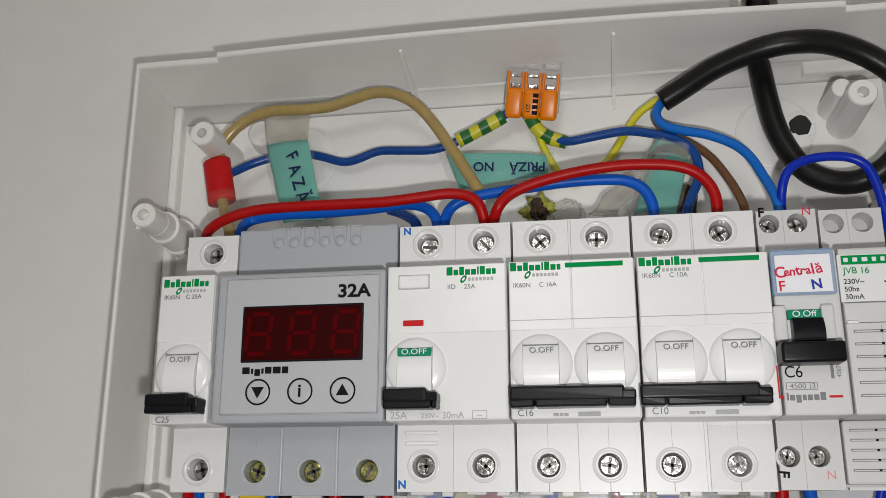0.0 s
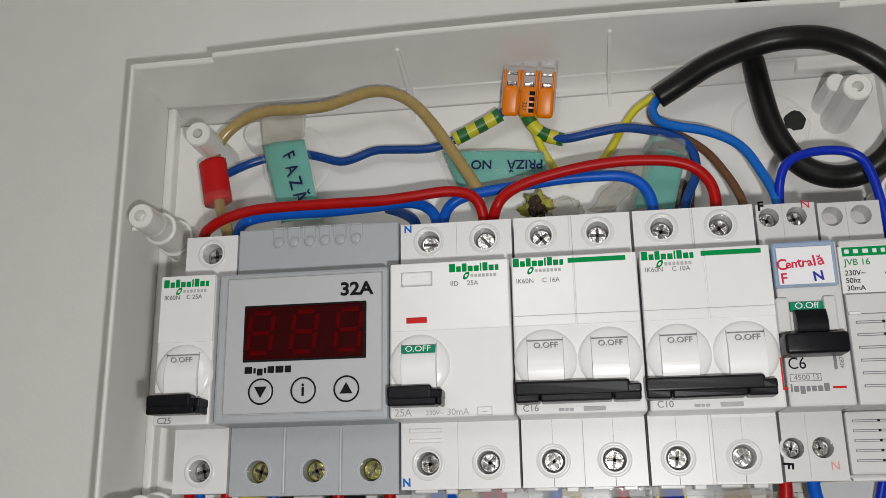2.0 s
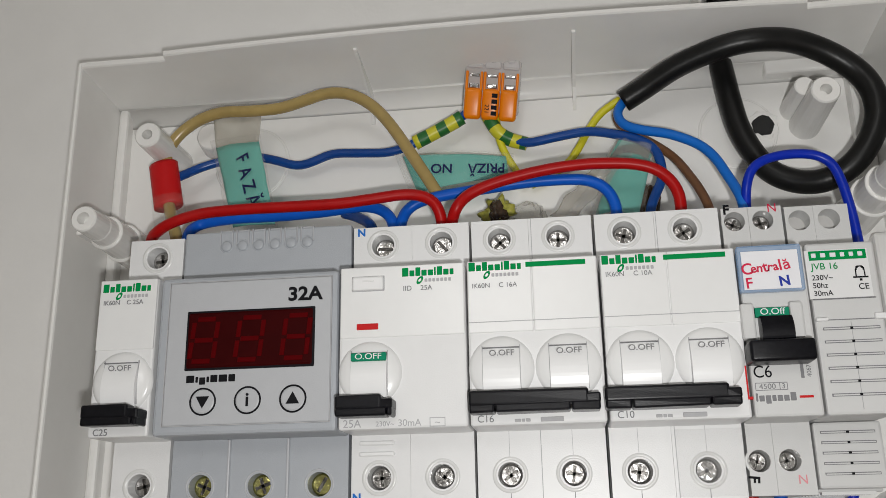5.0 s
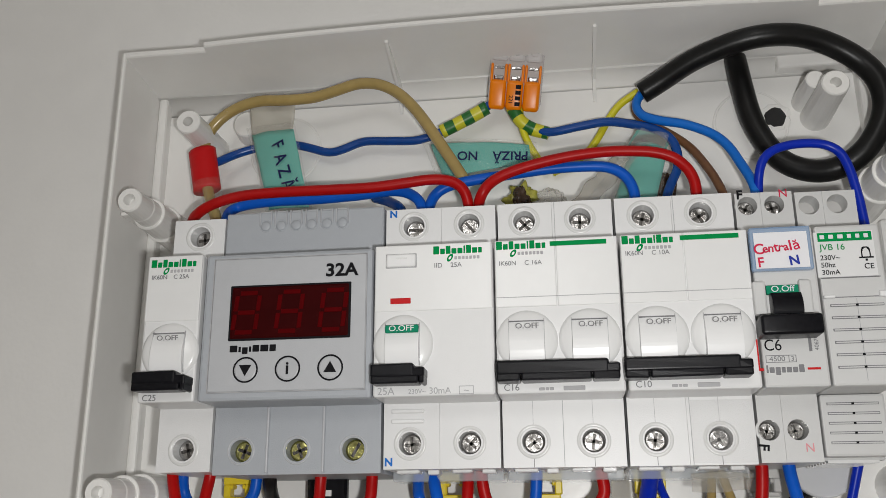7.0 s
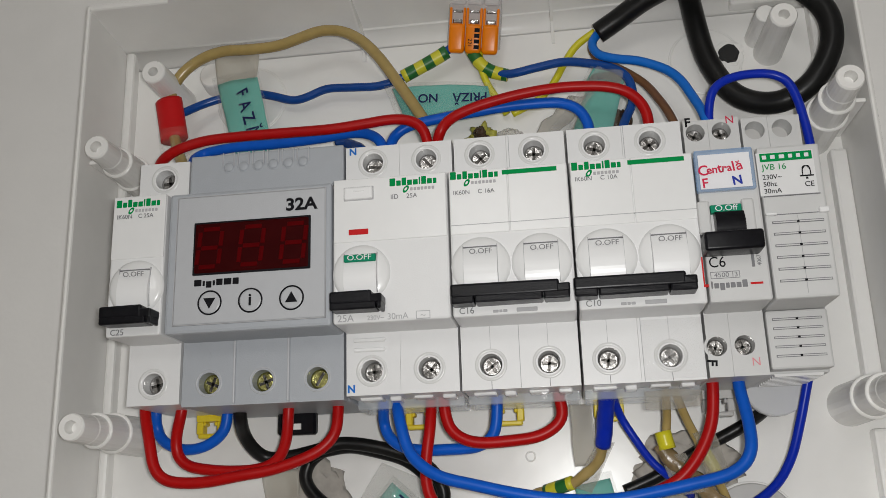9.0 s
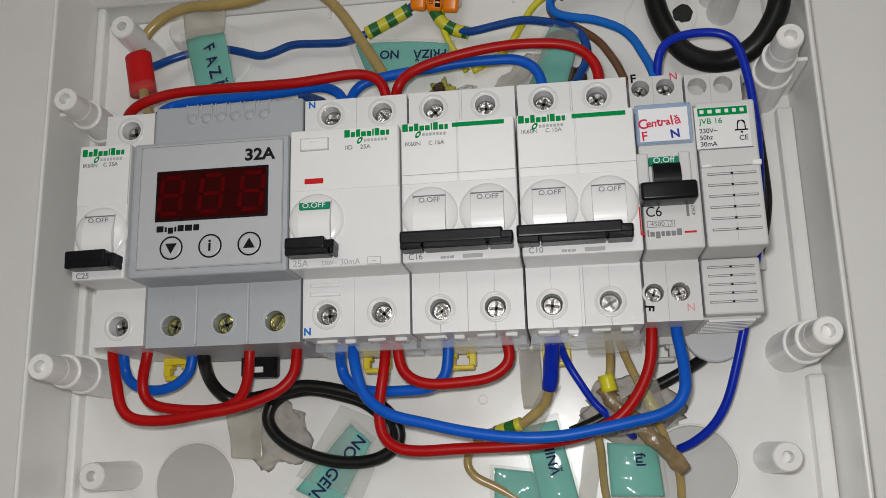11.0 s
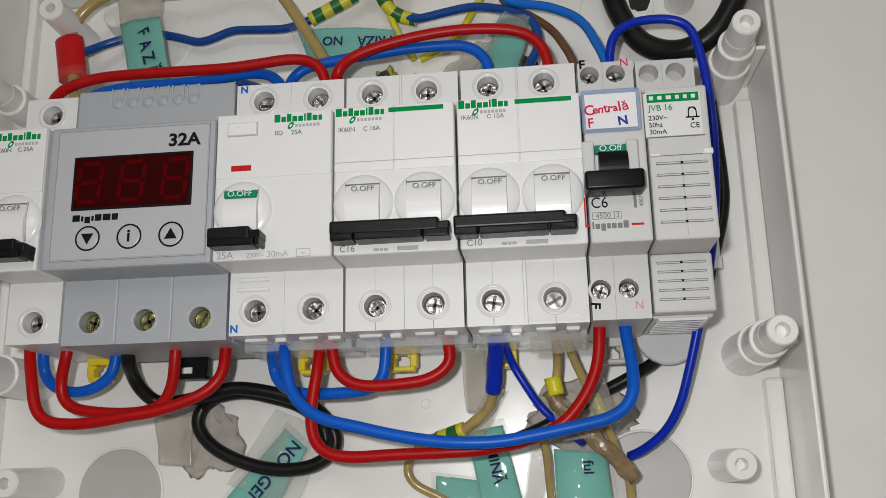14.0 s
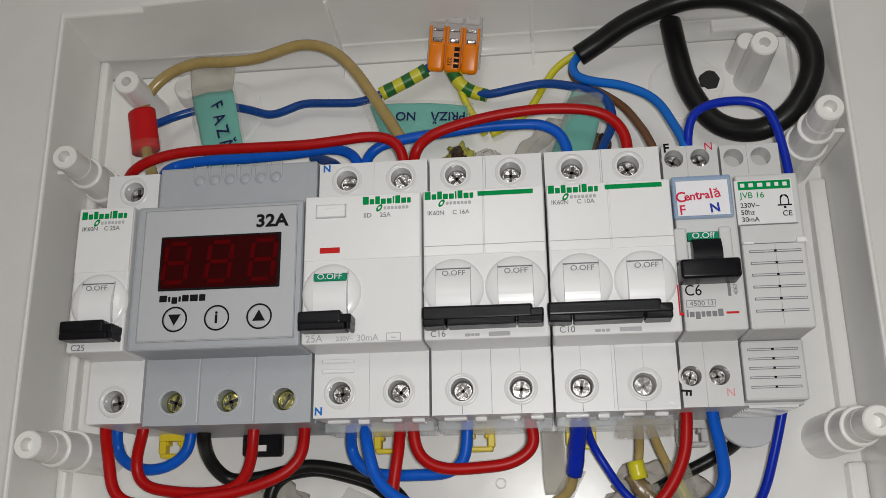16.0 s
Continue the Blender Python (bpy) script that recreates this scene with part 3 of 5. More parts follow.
def brand(ob, x, z=0.0212):
    """Green word-like bars, an oval mark and a thin grey row below, in place of the maker's name."""
    hs = [(0, .0025), (0, .0017), (0, .0025), (0, .0017), (0, .0017), (0, .0024), (0, .0025), (0, .0017), (0, .0017)]
    bars([.0018, .0014, .0014, .0015, .0015, .0005, .0015, .0015, .0011], hs, x, -0.0003, z - 0.0010, GREEN, ob, gap=0.00028)
    bm = ring(bmesh.new(), 0, 0, 0, 0.0007, 0.0003, 20)
    bm.transform(Matrix.Translation((x + 0.0050, -0.0003, z - 0.0022)) @ Matrix.Rotation(radians(35), 4, "Y") @ Matrix.Diagonal((0.75, 0.4, 1.35, 1)))
    part("oval_mark", bm, GREEN, ob)
    bars([.0008] * 7, [(0, .0010)] * 7, x + 0.0063, -0.0003, z - 0.0028, INKPALE, ob, gap=0.0003)


def latches_and_feet(ob, x0, x1):
    """The clear terminal shroud edges under a breaker."""
    bm = bmesh.new()
    for a, w, h in ((0.0030, 0.0070, 0.0010), (0.0125, 0.0035, 0.0014), (0.0200, 0.0060, 0.0009), (0.0290, 0.0040, 0.0012)):
        box(bm, x0 + a, x0 + a + w, FACE + 0.0065, 0.0290, -0.0409 - h, -0.0408, 0.0003, 1)
    part("terminal_shroud", bm, WHITE2, ob)
    part("clear_skirt", box(bmesh.new(), x0 + 0.0005, x1 - 0.0005, 0.0300, 0.0480, -0.0440, -0.0409, 0.0003, 1), CLEAR, ob, "clear plastic terminal skirt")


# single-pole breaker with the main feed
b1, _ = module("circuit_breaker", "white single-pole circuit breaker, switched off, black toggle bar", 0.0, 0.0178, [0.0092], [0.0087], low_z=-0.0343)
part("front_cover", box(bmesh.new(), 0.0003, 0.0175, -0.0003, 0.002, 0.0026, NOSE_TOP - 0.0002, 0.0003), WHITE2, b1)
brand(b1, 0.0012, 0.0205)
lettering("IK60N", 0.0019, (0.0042, -0.0004, 0.0163), INKGREY, b1)
lettering("C 25A", 0.0019, (0.0112, -0.0004, 0.0163), INKGREY, b1)
toggle(b1, 0.0093)
handle(b1, 0.0008, 0.0172)
lettering("C25", 0.0026, (0.0040, -0.0001, -0.0205), INKGREY, b1)
latch(b1, 0.0135, CLIP)

# voltage relay
relay = thing("voltage_relay", "grey three-module voltage relay with a dark red unlit display", "voltage relay", "modules on the rail", at=(0.0445, 0.058, 0))
bm = bmesh.new()
box(bm, 0.0182, 0.0708, FACE + 0.0060, 0.0582, -0.0420, 0.0420, 0.0005)
part("front", box(bmesh.new(), 0.0184, 0.0706, 0.0008, FACE + 0.0059, NOSE_LOW, NOSE_TOP - 0.0002, 0.0010), GREY, relay)
part("upper_cover", box(bmesh.new(), 0.0182, 0.0708, FACE - 0.0008, FACE + 0.0059, NOSE_TOP - 0.0008, 0.0415, 0.0007), GREY, relay)
part("body", bm, GREY, relay)
terminal_row(relay, 0.0182, 0.0708, -0.0420, NOSE_LOW + 0.001, [(0.0272, -0.0349), (0.0447, -0.0349), (0.0622, -0.0349)], 0.0034, GREY)
part("faceplate", box(bmesh.new(), 0.0215, 0.0688, 0.0001, 0.002, -0.0192, 0.0213, 0.0004), PLATE, relay)
bm = bmesh.new()
for x0, x1, z0, z1 in ((0.0213, 0.0690, 0.0213, 0.0215), (0.0213, 0.0690, -0.0194, -0.0192), (0.0213, 0.0215, -0.0192, 0.0213), (0.0688, 0.0690, -0.0192, 0.0213)):
    box(bm, x0, x1, 0.0002, 0.002, z0, z1)
part("faceplate_groove", bm, INKPALE, relay)
part("display_frame", box(bmesh.new(), 0.0271, 0.0644, -0.0002, 0.002, -0.0042, 0.0128, 0.0004), INK, relay)
window = part("display_window", box(bmesh.new(), 0.0276, 0.0639, -0.0004, 0.002, -0.0037, 0.0123, 0.0006), SCREEN, relay, "dark red display window")
for k in range(3):
    cx, cz = 0.0325 + k * 0.0133, 0.0043
    w, h, t = 0.0027, 0.0052, 0.0015
    for a, b, c, d in ((-w, w, h, h + t), (-w, w, -t / 2, t / 2), (-w, w, -h - t, -h), (-w - t, -w, 0.0004, h), (w, w + t, 0.0004, h), (-w - t, -w, -h, -0.0004), (w, w + t, -h, -0.0004)):
        bm = box(bmesh.new(), a, b, -0.00052, 0.0, c, d, 0.0002, 1)
        for v in bm.verts:
            v.co.x += cx + 0.10 * v.co.z
            v.co.z += cz
        part("display_segment", bm, SEGMENT, window, "unlit red display segment")
lettering("32A", 0.0054, (0.0613, 0.0, 0.0163), INK, relay, width=1.1, bold=0.00016)
bars([.0023, .0007, .0017, .0007, .0020, .0024, .0019], [(0, .0020), (0, .0016), (-.0006, .0014), (0, .0016), (0, .0020), (0, .0020), (0, .0020)], 0.0279, 0.0, -0.0075, INK, relay, gap=0.0004)
for i, x in enumerate((0.0330, 0.0458, 0.0586)):
    part("button_ring", ring(bmesh.new(), x, 0.0001, -0.0128, 0.0036, 0.00028, 36), INK, relay, smooth=True)
    part("button", rod(bmesh.new(), x, -0.0128, [(0.001, 0.0033), (0.00005, 0.0033), (-0.0001, 0.0030)]), PLATE, relay)
    if i == 1:
        lettering("i", 0.0052, (x, -0.0002, -0.0128), INK, relay, bold=0.00012)
    else:
        s = -1 if i == 0 else 1
        bm = bmesh.new()
        f = [bm.verts.new((x + a, y, -0.0128 + s * c)) for y in (-0.00025, 0.0002) for a, c in ((-0.0019, -0.0014), (0.0019, -0.0014), (0, 0.0019))]
        bm.faces.new(f[:3])
        bm.faces.new(f[3:])
        for k in range(3):
            bm.faces.new((f[k], f[(k + 1) % 3], f[3 + (k + 1) % 3], f[3 + k]))
        bmesh.ops.recalc_face_normals(bm, faces=bm.faces[:])
        part("arrow", bm, INK, relay)
for k in range(6):
    x = 0.0316 + 0.0051 * k
    part("rivet", dome(bmesh.new(), x, 0.0366, 0.0017, 0.0006, FACE - 0.0008), GREY, relay, smooth=True)
    part("rivet_rim", ring(bmesh.new(), x, FACE - 0.0008, 0.0366, 0.0019, 0.00025, 20), GREY, relay, smooth=True)
    for g in (-0.0019, 0.0019):
        part("vent_ridge", box(bmesh.new(), x + g - 0.0002, x + g + 0.0002, FACE - 0.0013, FACE + 0.004, 0.0368, 0.0417, 0.00012, 1), PLATE, relay)
    part("vent_notch", box(bmesh.new(), x - 0.0017, x + 0.0017, FACE - 0.0004, FACE + 0.004, 0.0408, 0.0418, 0.0002, 1), PLATE, relay)
for k, x in enumerate((0.0272, 0.0447, 0.0622)):
    screw(x, FACE + 0.0036, -0.0349, 0.0032, BRASS, relay, 20 + 50 * k, "slot" if k == 2 else "cross")
    part("screw_collar", ring(bmesh.new(), x, FACE, -0.0349, 0.0041, 0.0003), PLATE, relay, smooth=True)
    lettering("123"[k], 0.0036, (x, FACE - 0.00002, -0.0262), GREY, relay)
# seam ridges in the lighter faceplate grey, which paints in their highlight
for x in (0.0354, 0.0529):
    part("seam_ridge", box(bmesh.new(), x - 0.0004, x + 0.0004, FACE - 0.0006, FACE + 0.002, -0.0415, NOSE_LOW, 0.0003, 2), PLATE, relay)
bm = bmesh.new()
box(bm, 0.0385, 0.0520, 0.0505, 0.0545, -0.0492, -0.0405, 0.0008, 1)
part("rail_latch", bm, BLACK, relay)
part("latch_slot", box(bmesh.new(), 0.0435, 0.0470, 0.0498, 0.0506, -0.0475, -0.0455), BOX, relay)

# residual-current switch
rcd, _ = module("residual_current_switch", "white two-pole residual-current switch, off, with a green tag", 0.0712, 0.1066, [0.0804, 0.0980], [0.0794, 0.0973], category="residual current switch", kinds=("slot", "cross"))
part("front_cover", box(bmesh.new(), 0.0716, 0.1062, -0.0003, 0.002, 0.0030, NOSE_TOP - 0.0002, 0.0003), WHITE2, rcd)
brand(rcd, 0.0890, 0.0208)
lettering("IID", 0.0020, (0.0905, -0.0004, 0.0163), INKGREY, rcd)
lettering("25A", 0.0020, (0.0958, -0.0004, 0.0163), INKGREY, rcd)
part("test_frame", box(bmesh.new(), 0.0747, 0.0841, -0.0005, 0.001, 0.0160, 0.0205, 0.0003), INKPALE, rcd)
part("test_button", box(bmesh.new(), 0.0750, 0.0838, -0.0013, 0.001, 0.0163, 0.0202, 0.0005), TOGGLE, rcd)
part("test_button_bar", box(bmesh.new(), 0.0780, 0.0812, -0.0015, 0.0, 0.0186, 0.0190), WHITE2, rcd)
part("red_flag", box(bmesh.new(), 0.0763, 0.0823, -0.0006, 0.001, 0.0052, 0.0069, 0.0001, 1), REDTAG, rcd)
toggle(rcd, 0.0801, tag=True)
handle(rcd, 0.0717, 0.0872, -0.0188, -0.0131)
lettering("25A", 0.0030, (0.0752, -0.0001, -0.0203), INKPALE, rcd)
lettering("230V~", 0.0019, (0.0842, -0.0001, -0.0205), INKPALE, rcd)
lettering("30mA", 0.0026, (0.0908, -0.0001, -0.0204), INKPALE, rcd)
bm = bmesh.new()
for x0, x1, z0, z1 in ((0.0962, 0.1004, -0.0193, -0.0191), (0.0962, 0.1004, -0.0215, -0.0213), (0.0962, 0.0964, -0.0213, -0.0193), (0.1002, 0.1004, -0.0213, -0.0193)):
    box(bm, x0, x1, -0.0001, 0.001, z0, z1)
part("symbol_frame", bm, INKPALE, rcd)
lettering("~", 0.0026, (0.0983, -0.0001, -0.0204), INKPALE, rcd)
for k in range(2):
    part("embossed_bar", box(bmesh.new(), 0.0738, 0.0838, FACE - 0.0007, FACE + 0.001, -0.0247 - k * 0.0030, -0.0234 - k * 0.0030, 0.0003, 1), TOGGLE, rcd)
lettering("N", 0.0032, (0.0738, FACE, 0.0386), PRINTBLUE, rcd, bold=0.00012)
lettering("N", 0.0032, (0.0730, FACE, -0.0390), PRINTBLUE, rcd, bold=0.00012)
latches_and_feet(rcd, 0.0712, 0.1066)
latch(rcd, 0.0880, CLIP)

# two-pole breakers
for x0, x1, amp, tops, lows, foot, hang in ((0.1069, 0.1428, "16", [0.1154, 0.1327], [0.1161, 0.1335], 0.1185, -0.0003), (0.1432, 0.1791, "10", [0.1519, 0.1692], [0.1512, 0.1692], 0.1515, 0.0011)):
    ob, _ = module("circuit_breaker", "white two-pole circuit breaker, switched off, with a green stripe", x0, x1, tops, lows)
    xm = (x0 + x1) / 2
    part("front_cover", box(bmesh.new(), x0 + 0.0003, xm - 0.0001, -0.0003, 0.002, 0.0030, NOSE_TOP - 0.0002, 0.0003), WHITE2, ob)
    part("front_cover", box(bmesh.new(), xm + 0.0001, x1 - 0.0003, -0.0003, 0.002, 0.0030, NOSE_TOP - 0.0002, 0.0003), WHITE2, ob)
    part("cover_seam", box(bmesh.new(), x0 + 0.0005, x1 - 0.0005, -0.0004, 0.001, 0.0058, 0.0060), INKPALE, ob)
    part("green_stripe", box(bmesh.new(), xm - 0.0014 + hang * 0.5, x1 - 0.0031 + hang * 0.5, -0.00042, 0.001, 0.0208, 0.0222), GREEN, ob)
    brand(ob, x0 + 0.0007, 0.0213)
    lettering("IK60N", 0.0019, (x0 + 0.0040, -0.0004, 0.0163 + hang), INKGREY, ob)
    lettering("C " + amp + "A", 0.0019, (x0 + 0.0114, -0.0004, 0.0163 + hang), INKGREY, ob)
    toggle(ob, x0 + 0.0089)
    toggle(ob, x0 + 0.0266)
    handle(ob, x0 - hang, x1 - 0.0020 - hang)
    lettering("C" + amp, 0.0026, (x0 + 0.0042, -0.0001, -0.0201), INKGREY, ob)
    bars([.0016, .0009, .0012], [(0, .0008)] * 3, x0 + 0.0118, -0.0001, -0.0210, INKPALE, ob, name="small_print")
    bars([.0060], [(0, .0012)], x0 + 0.0186, -0.0001, -0.0211, INKPALE, ob, name="small_print")
    part("pole_seam", box(bmesh.new(), xm - 0.0001, xm + 0.0001, FACE - 0.0001, FACE + 0.001, -0.0408, NOSE_LOW), INKPALE, ob)
    part("pole_seam", box(bmesh.new(), xm - 0.0001, xm + 0.0001, FACE - 0.0001, FACE + 0.001, NOSE_TOP, 0.0400), INKPALE, ob)
    for x in lows:
        part("slit", box(bmesh.new(), x - 0.00009, x + 0.00009, FACE - 0.00005, FACE + 0.001, -0.0409, -0.0375), INKGREY, ob)
        part("seam", box(bmesh.new(), x - 0.00006, x + 0.00006, FACE - 0.00005, FACE + 0.001, -0.0290, NOSE_LOW), INKPALE, ob)
    latches_and_feet(ob, x0, x1)
    latch(ob, foot, CLIP)

# narrow breaker with a handwritten tag
narrow, _ = module("circuit_breaker", "pale grey one-module breaker with a black lever and handwritten tag", 0.1795, 0.1968, [0.1833, 0.1912], [0.1826, 0.1905], PALE, r=0.0029, zt=0.0398, top_z=0.0357, low_z=-0.0316)
part("tag_holder", box(bmesh.new(), 0.1792, 0.1958, -0.0016, 0.001, 0.0104, 0.0232, 0.0006), BLUECLEAR, narrow, "bluish clear plastic tag holder")
part("paper_tag", box(bmesh.new(), 0.1802, 0.1946, -0.0019, -0.0012, 0.0110, 0.0214), PAPER, narrow, "white paper tag with handwriting")
for ch, x, z, size, lean in (("C", 0.1823, 0.0169, 0.0046, 0.05), ("e", 0.1842, 0.0171, 0.0036, 0.25), ("n", 0.1860, 0.0174, 0.0036, 0.0), ("t", 0.1876, 0.0180, 0.0044, 0.2), ("r", 0.1890, 0.0180, 0.0038, -0.1), ("a", 0.1906, 0.0182, 0.0036, 0.2), ("l", 0.1920, 0.0188, 0.0046, 0.12), ("ă", 0.1938, 0.0188, 0.0038, 0.25)):
    lettering(ch, size * 0.92, (0.1821 + (x - 0.1823) * 0.88 - 0.0008, -0.0020, 0.0168 + (z - 0.0178) * 0.4), PENRED, narrow, right=(1, 0, lean), up=(0.12, 0, 1), bold=0.00006)
lettering("F", 0.0040, (0.1815, -0.0020, 0.0126), PENRED, narrow, right=(1, 0, 0.05), up=(0.25, 0, 1), bold=0.00005)
lettering("N", 0.0037, (0.1905, -0.0020, 0.0129), PENBLUE, narrow, right=(1, 0, 0.1), up=(0.25, 0, 1), bold=0.0001)
part("lever_cheek", box(bmesh.new(), 0.1786, 0.182, -0.0022, 0.001, -0.0020, 0.0075, 0.0006), PALE, narrow)
part("lever_cheek", box(bmesh.new(), 0.1909, 0.1942, -0.0022, 0.001, -0.0020, 0.0075, 0.0006), PALE, narrow)
part("green_tag", box(bmesh.new(), 0.1822, 0.1908, -0.0016, 0.001, 0.0038, 0.0062, 0.0002), TEALTAG, narrow)
lettering("O.Off", 0.0024, (0.1865, -0.0017, 0.0050), PAPER, narrow, width=1.1)
part("lever", curved_pad(bmesh.new(), 0.1830, 0.1910, -0.0040, 0.0037, -0.0022, 0.0022), BLACK, narrow)
bm = box(bmesh.new(), 0.1786, 0.1947, -0.0082, 0.0, -0.0086, -0.0032, 0.0009, 4)
for v in bm.verts:
    v.co.z += 0.0005 * math.cos((v.co.x - 0.1866) / 0.0086 * 1.4) * (1 if v.co.z < -0.006 else 0.3) * -1
part("lever_bar", bm, BLACK, narrow, smooth=True)
lettering("C6", 0.0044, (0.1826, 0.0, -0.0104), INK, narrow, width=0.9)
bm = bmesh.new()
for x0, x1, z0, z1 in ((0.1804, 0.1884, -0.0132, -0.01305), (0.1804, 0.1884, -0.01505, -0.0149), (0.1804, 0.18055, -0.0149, -0.0132), (0.18825, 0.1884, -0.0149, -0.0132), (0.1864, 0.18655, -0.0149, -0.0132)):
    box(bm, x0, x1, -0.00012, 0.001, z0, z1)
part("rating_frame", bm, INKGREY, narrow)
lettering("4500", 0.0019, (0.1834, 0.0, -0.0141), INKGREY, narrow, width=1.1)
lettering("3", 0.0019, (0.1874, 0.0, -0.0141), INKGREY, narrow)
lettering("4067", 0.0016, (0.1941, 0.0, -0.0104), INKGREY, narrow, right=(0, 0, 1), up=(-1, 0, 0))
part("code_bar", box(bmesh.new(), 0.192, 0.1928, -0.00012, 0.001, -0.0122, -0.0085), INKGREY, narrow)
bm = bmesh.new()
box(bm, 0.1783, 0.1787, -0.00012, 0.001, -0.0165, -0.0085)
box(bm, 0.1783, 0.1796, -0.00012, 0.001, -0.0172, -0.0165)
box(bm, 0.191, 0.1944, -0.00012, 0.001, -0.0172, -0.0166)
part("red_line", bm, REDTAG, narrow)
bars([.0005, .0013, .0013, .0010, .0013, .0013, .0014], [(0, .0021), (0, .0015), (-.0006, .0015), (0, .0015), (0, .0015), (0, .0015), (0, .0021)], 0.1803, 0.0, -0.0178, INKGREY, narrow, gap=0.0003)
lettering("F", 0.0040, (0.1812, FACE, 0.0392), INK, narrow, bold=0.00012)
lettering("N", 0.0036, (0.1940, FACE, 0.0391), PENRED, narrow)
lettering("F", 0.0040, (0.1806, FACE, -0.0363), INK, narrow, right=(-0.1, 0, -1), up=(1, 0, 0), bold=0.00012)
lettering("N", 0.0034, (0.1932, FACE, -0.0367), PENFAINT, narrow)
latch(narrow, 0.1870, DISC, 0.010)

# bell transformer
bell = thing("bell_transformer", "pale grey one-module bell transformer with slotted front", "transformer", "modules on the rail", at=(0.206, 0.058, 0))
bm = bmesh.new()
box(bm, 0.1973, 0.2148, FACE + 0.0060, 0.0582, -0.0400, 0.0392, 0.0005)
part("body", bm, PALE, bell)
part("front", box(bmesh.new(), 0.1973, 0.2146, 0.0002, FACE + 0.0059, NOSE_LOW, NOSE_TOP, 0.0007), PALE, bell)
part("lower_cover", box(bmesh.new(), 0.1973, 0.2148, FACE, FACE + 0.0059, -0.0392, NOSE_LOW - 0.0001, 0.0007), PALE, bell)
terminal_row(bell, 0.1971, 0.2150, NOSE_TOP - 0.001, 0.0392, [(0.2012, 0.0350), (0.2093, 0.0350)], 0.0030, PALE)
for x in (0.2012, 0.2093):
    part("terminal_hole", rod(bmesh.new(), x, 0.0350, [(FACE + 0.0066, 0.0029), (FACE + 0.0058, 0.0029)], 20), DISC, bell)
part("label_plate", box(bmesh.new(), 0.1968, 0.2126, -0.0001, 0.001, 0.0082, 0.0213), WHITE, bell)
part("green_band", box(bmesh.new(), 0.1978, 0.2122, -0.0003, 0.001, 0.0185, 0.021), GREEN, bell)
bars([.0012, .0013, .0015, .0011, .0011, .0012], [(0, .0012)] * 6, 0.1984, -0.0003, 0.0192, PAPER, bell, gap=0.0011)
lettering("JVB 16", 0.0025, (0.2014, -0.0002, 0.0167), GREEN, bell)
for k, s in enumerate(("230V~", "50hz", "30mA")):
    lettering(s, 0.0020, (0.1978, -0.0002, 0.0137 - 0.0021 * k), INK, bell, centre=False)
lettering("CE", 0.0022, (0.2105, -0.0002, 0.0109), INK, bell)
bm = bmesh.new()
for k in range(9):
    g0, g1 = math.pi * k / 9, math.pi * (k + 1) / 9
    a, b = Vector((0.2101 + 0.0011 * math.cos(g0), 0, 0.015 + 0.0015 * math.sin(g0))), Vector((0.2101 + 0.0011 * math.cos(g1), 0, 0.015 + 0.0015 * math.sin(g1)))
    box(bm, min(a.x, b.x) - 0.0001, max(a.x, b.x) + 0.0001, -0.00025, 0.0, min(a.z, b.z) - 0.0001, max(a.z, b.z) + 0.0001)
for x0, x1, z0, z1 in ((0.20885, 0.20915, 0.0137, 0.015), (0.21105, 0.21135, 0.0137, 0.015), (0.2082, 0.212, 0.0133, 0.0137), (0.2098, 0.2104, 0.0125, 0.0131)):
    box(bm, x0, x1, -0.00025, 0.0, z0, z1)
part("bell_symbol", bm, INK, bell)
part("label_edge", box(bmesh.new(), 0.1976, 0.2131, -0.0002, 0.001, 0.0079, 0.0081), INKGREY, bell)
part("hinge", box(bmesh.new(), 0.1974, 0.2004, -0.0010, 0.001, 0.0022, 0.0030, 0.0002, 1), TOGGLE, bell)
part("hinge", box(bmesh.new(), 0.2120, 0.2147, -0.0010, 0.001, 0.0022, 0.0038, 0.0002, 1), TOGGLE, bell)
part("panel_seam", box(bmesh.new(), 0.1976, 0.2144, 0.0, 0.001, 0.0024, 0.0026), INKGREY, bell)
for k in range(11):
    up = k < 6
    y = -0.0001 if up else FACE - 0.0002
    z = 0.0002 - 0.0034 * k if up else -0.0246 - 0.0027 * (k - 6)
    part("vent_slot", box(bmesh.new(), 0.1990, 0.2130, y, y + 0.001, z - 0.00035, z + 0.00035), INKGREY, bell)
    part("vent_lip", box(bmesh.new(), 0.1992, 0.2128, y - 0.0001, y + 0.001, z - 0.00020, z + 0.00012), PALE, bell)
    part("vent_bar", box(bmesh.new(), 0.2056, 0.2063, y - 0.0002, y + 0.001, z - 0.0003, z + 0.0003), INK, bell)
part("centre_seam", box(bmesh.new(), 0.20605, 0.20615, 0.0, 0.001, -0.0205, 0.0020), INKPALE, bell)
for k in range(8):
    part("bottom_slat", box(bmesh.new(), 0.1990, 0.2130, FACE + 0.006 + k * 0.0034, FACE + 0.0078 + k * 0.0034, -0.0406, -0.0398), WHITE2, bell)
part("rail_latch", rod(bmesh.new(), 0.2055, -0.0390, [(0.0560, 0.0106), (0.0535, 0.0106), (0.0530, 0.0102)], 24), HAZEWHITE, bell, "clear plastic rail latch")
for ob in (b1, relay, rcd, narrow, bell, *[o for o in scene.objects if o.name.startswith("circuit_breaker") and o.type == "EMPTY"]):
    settle(ob)


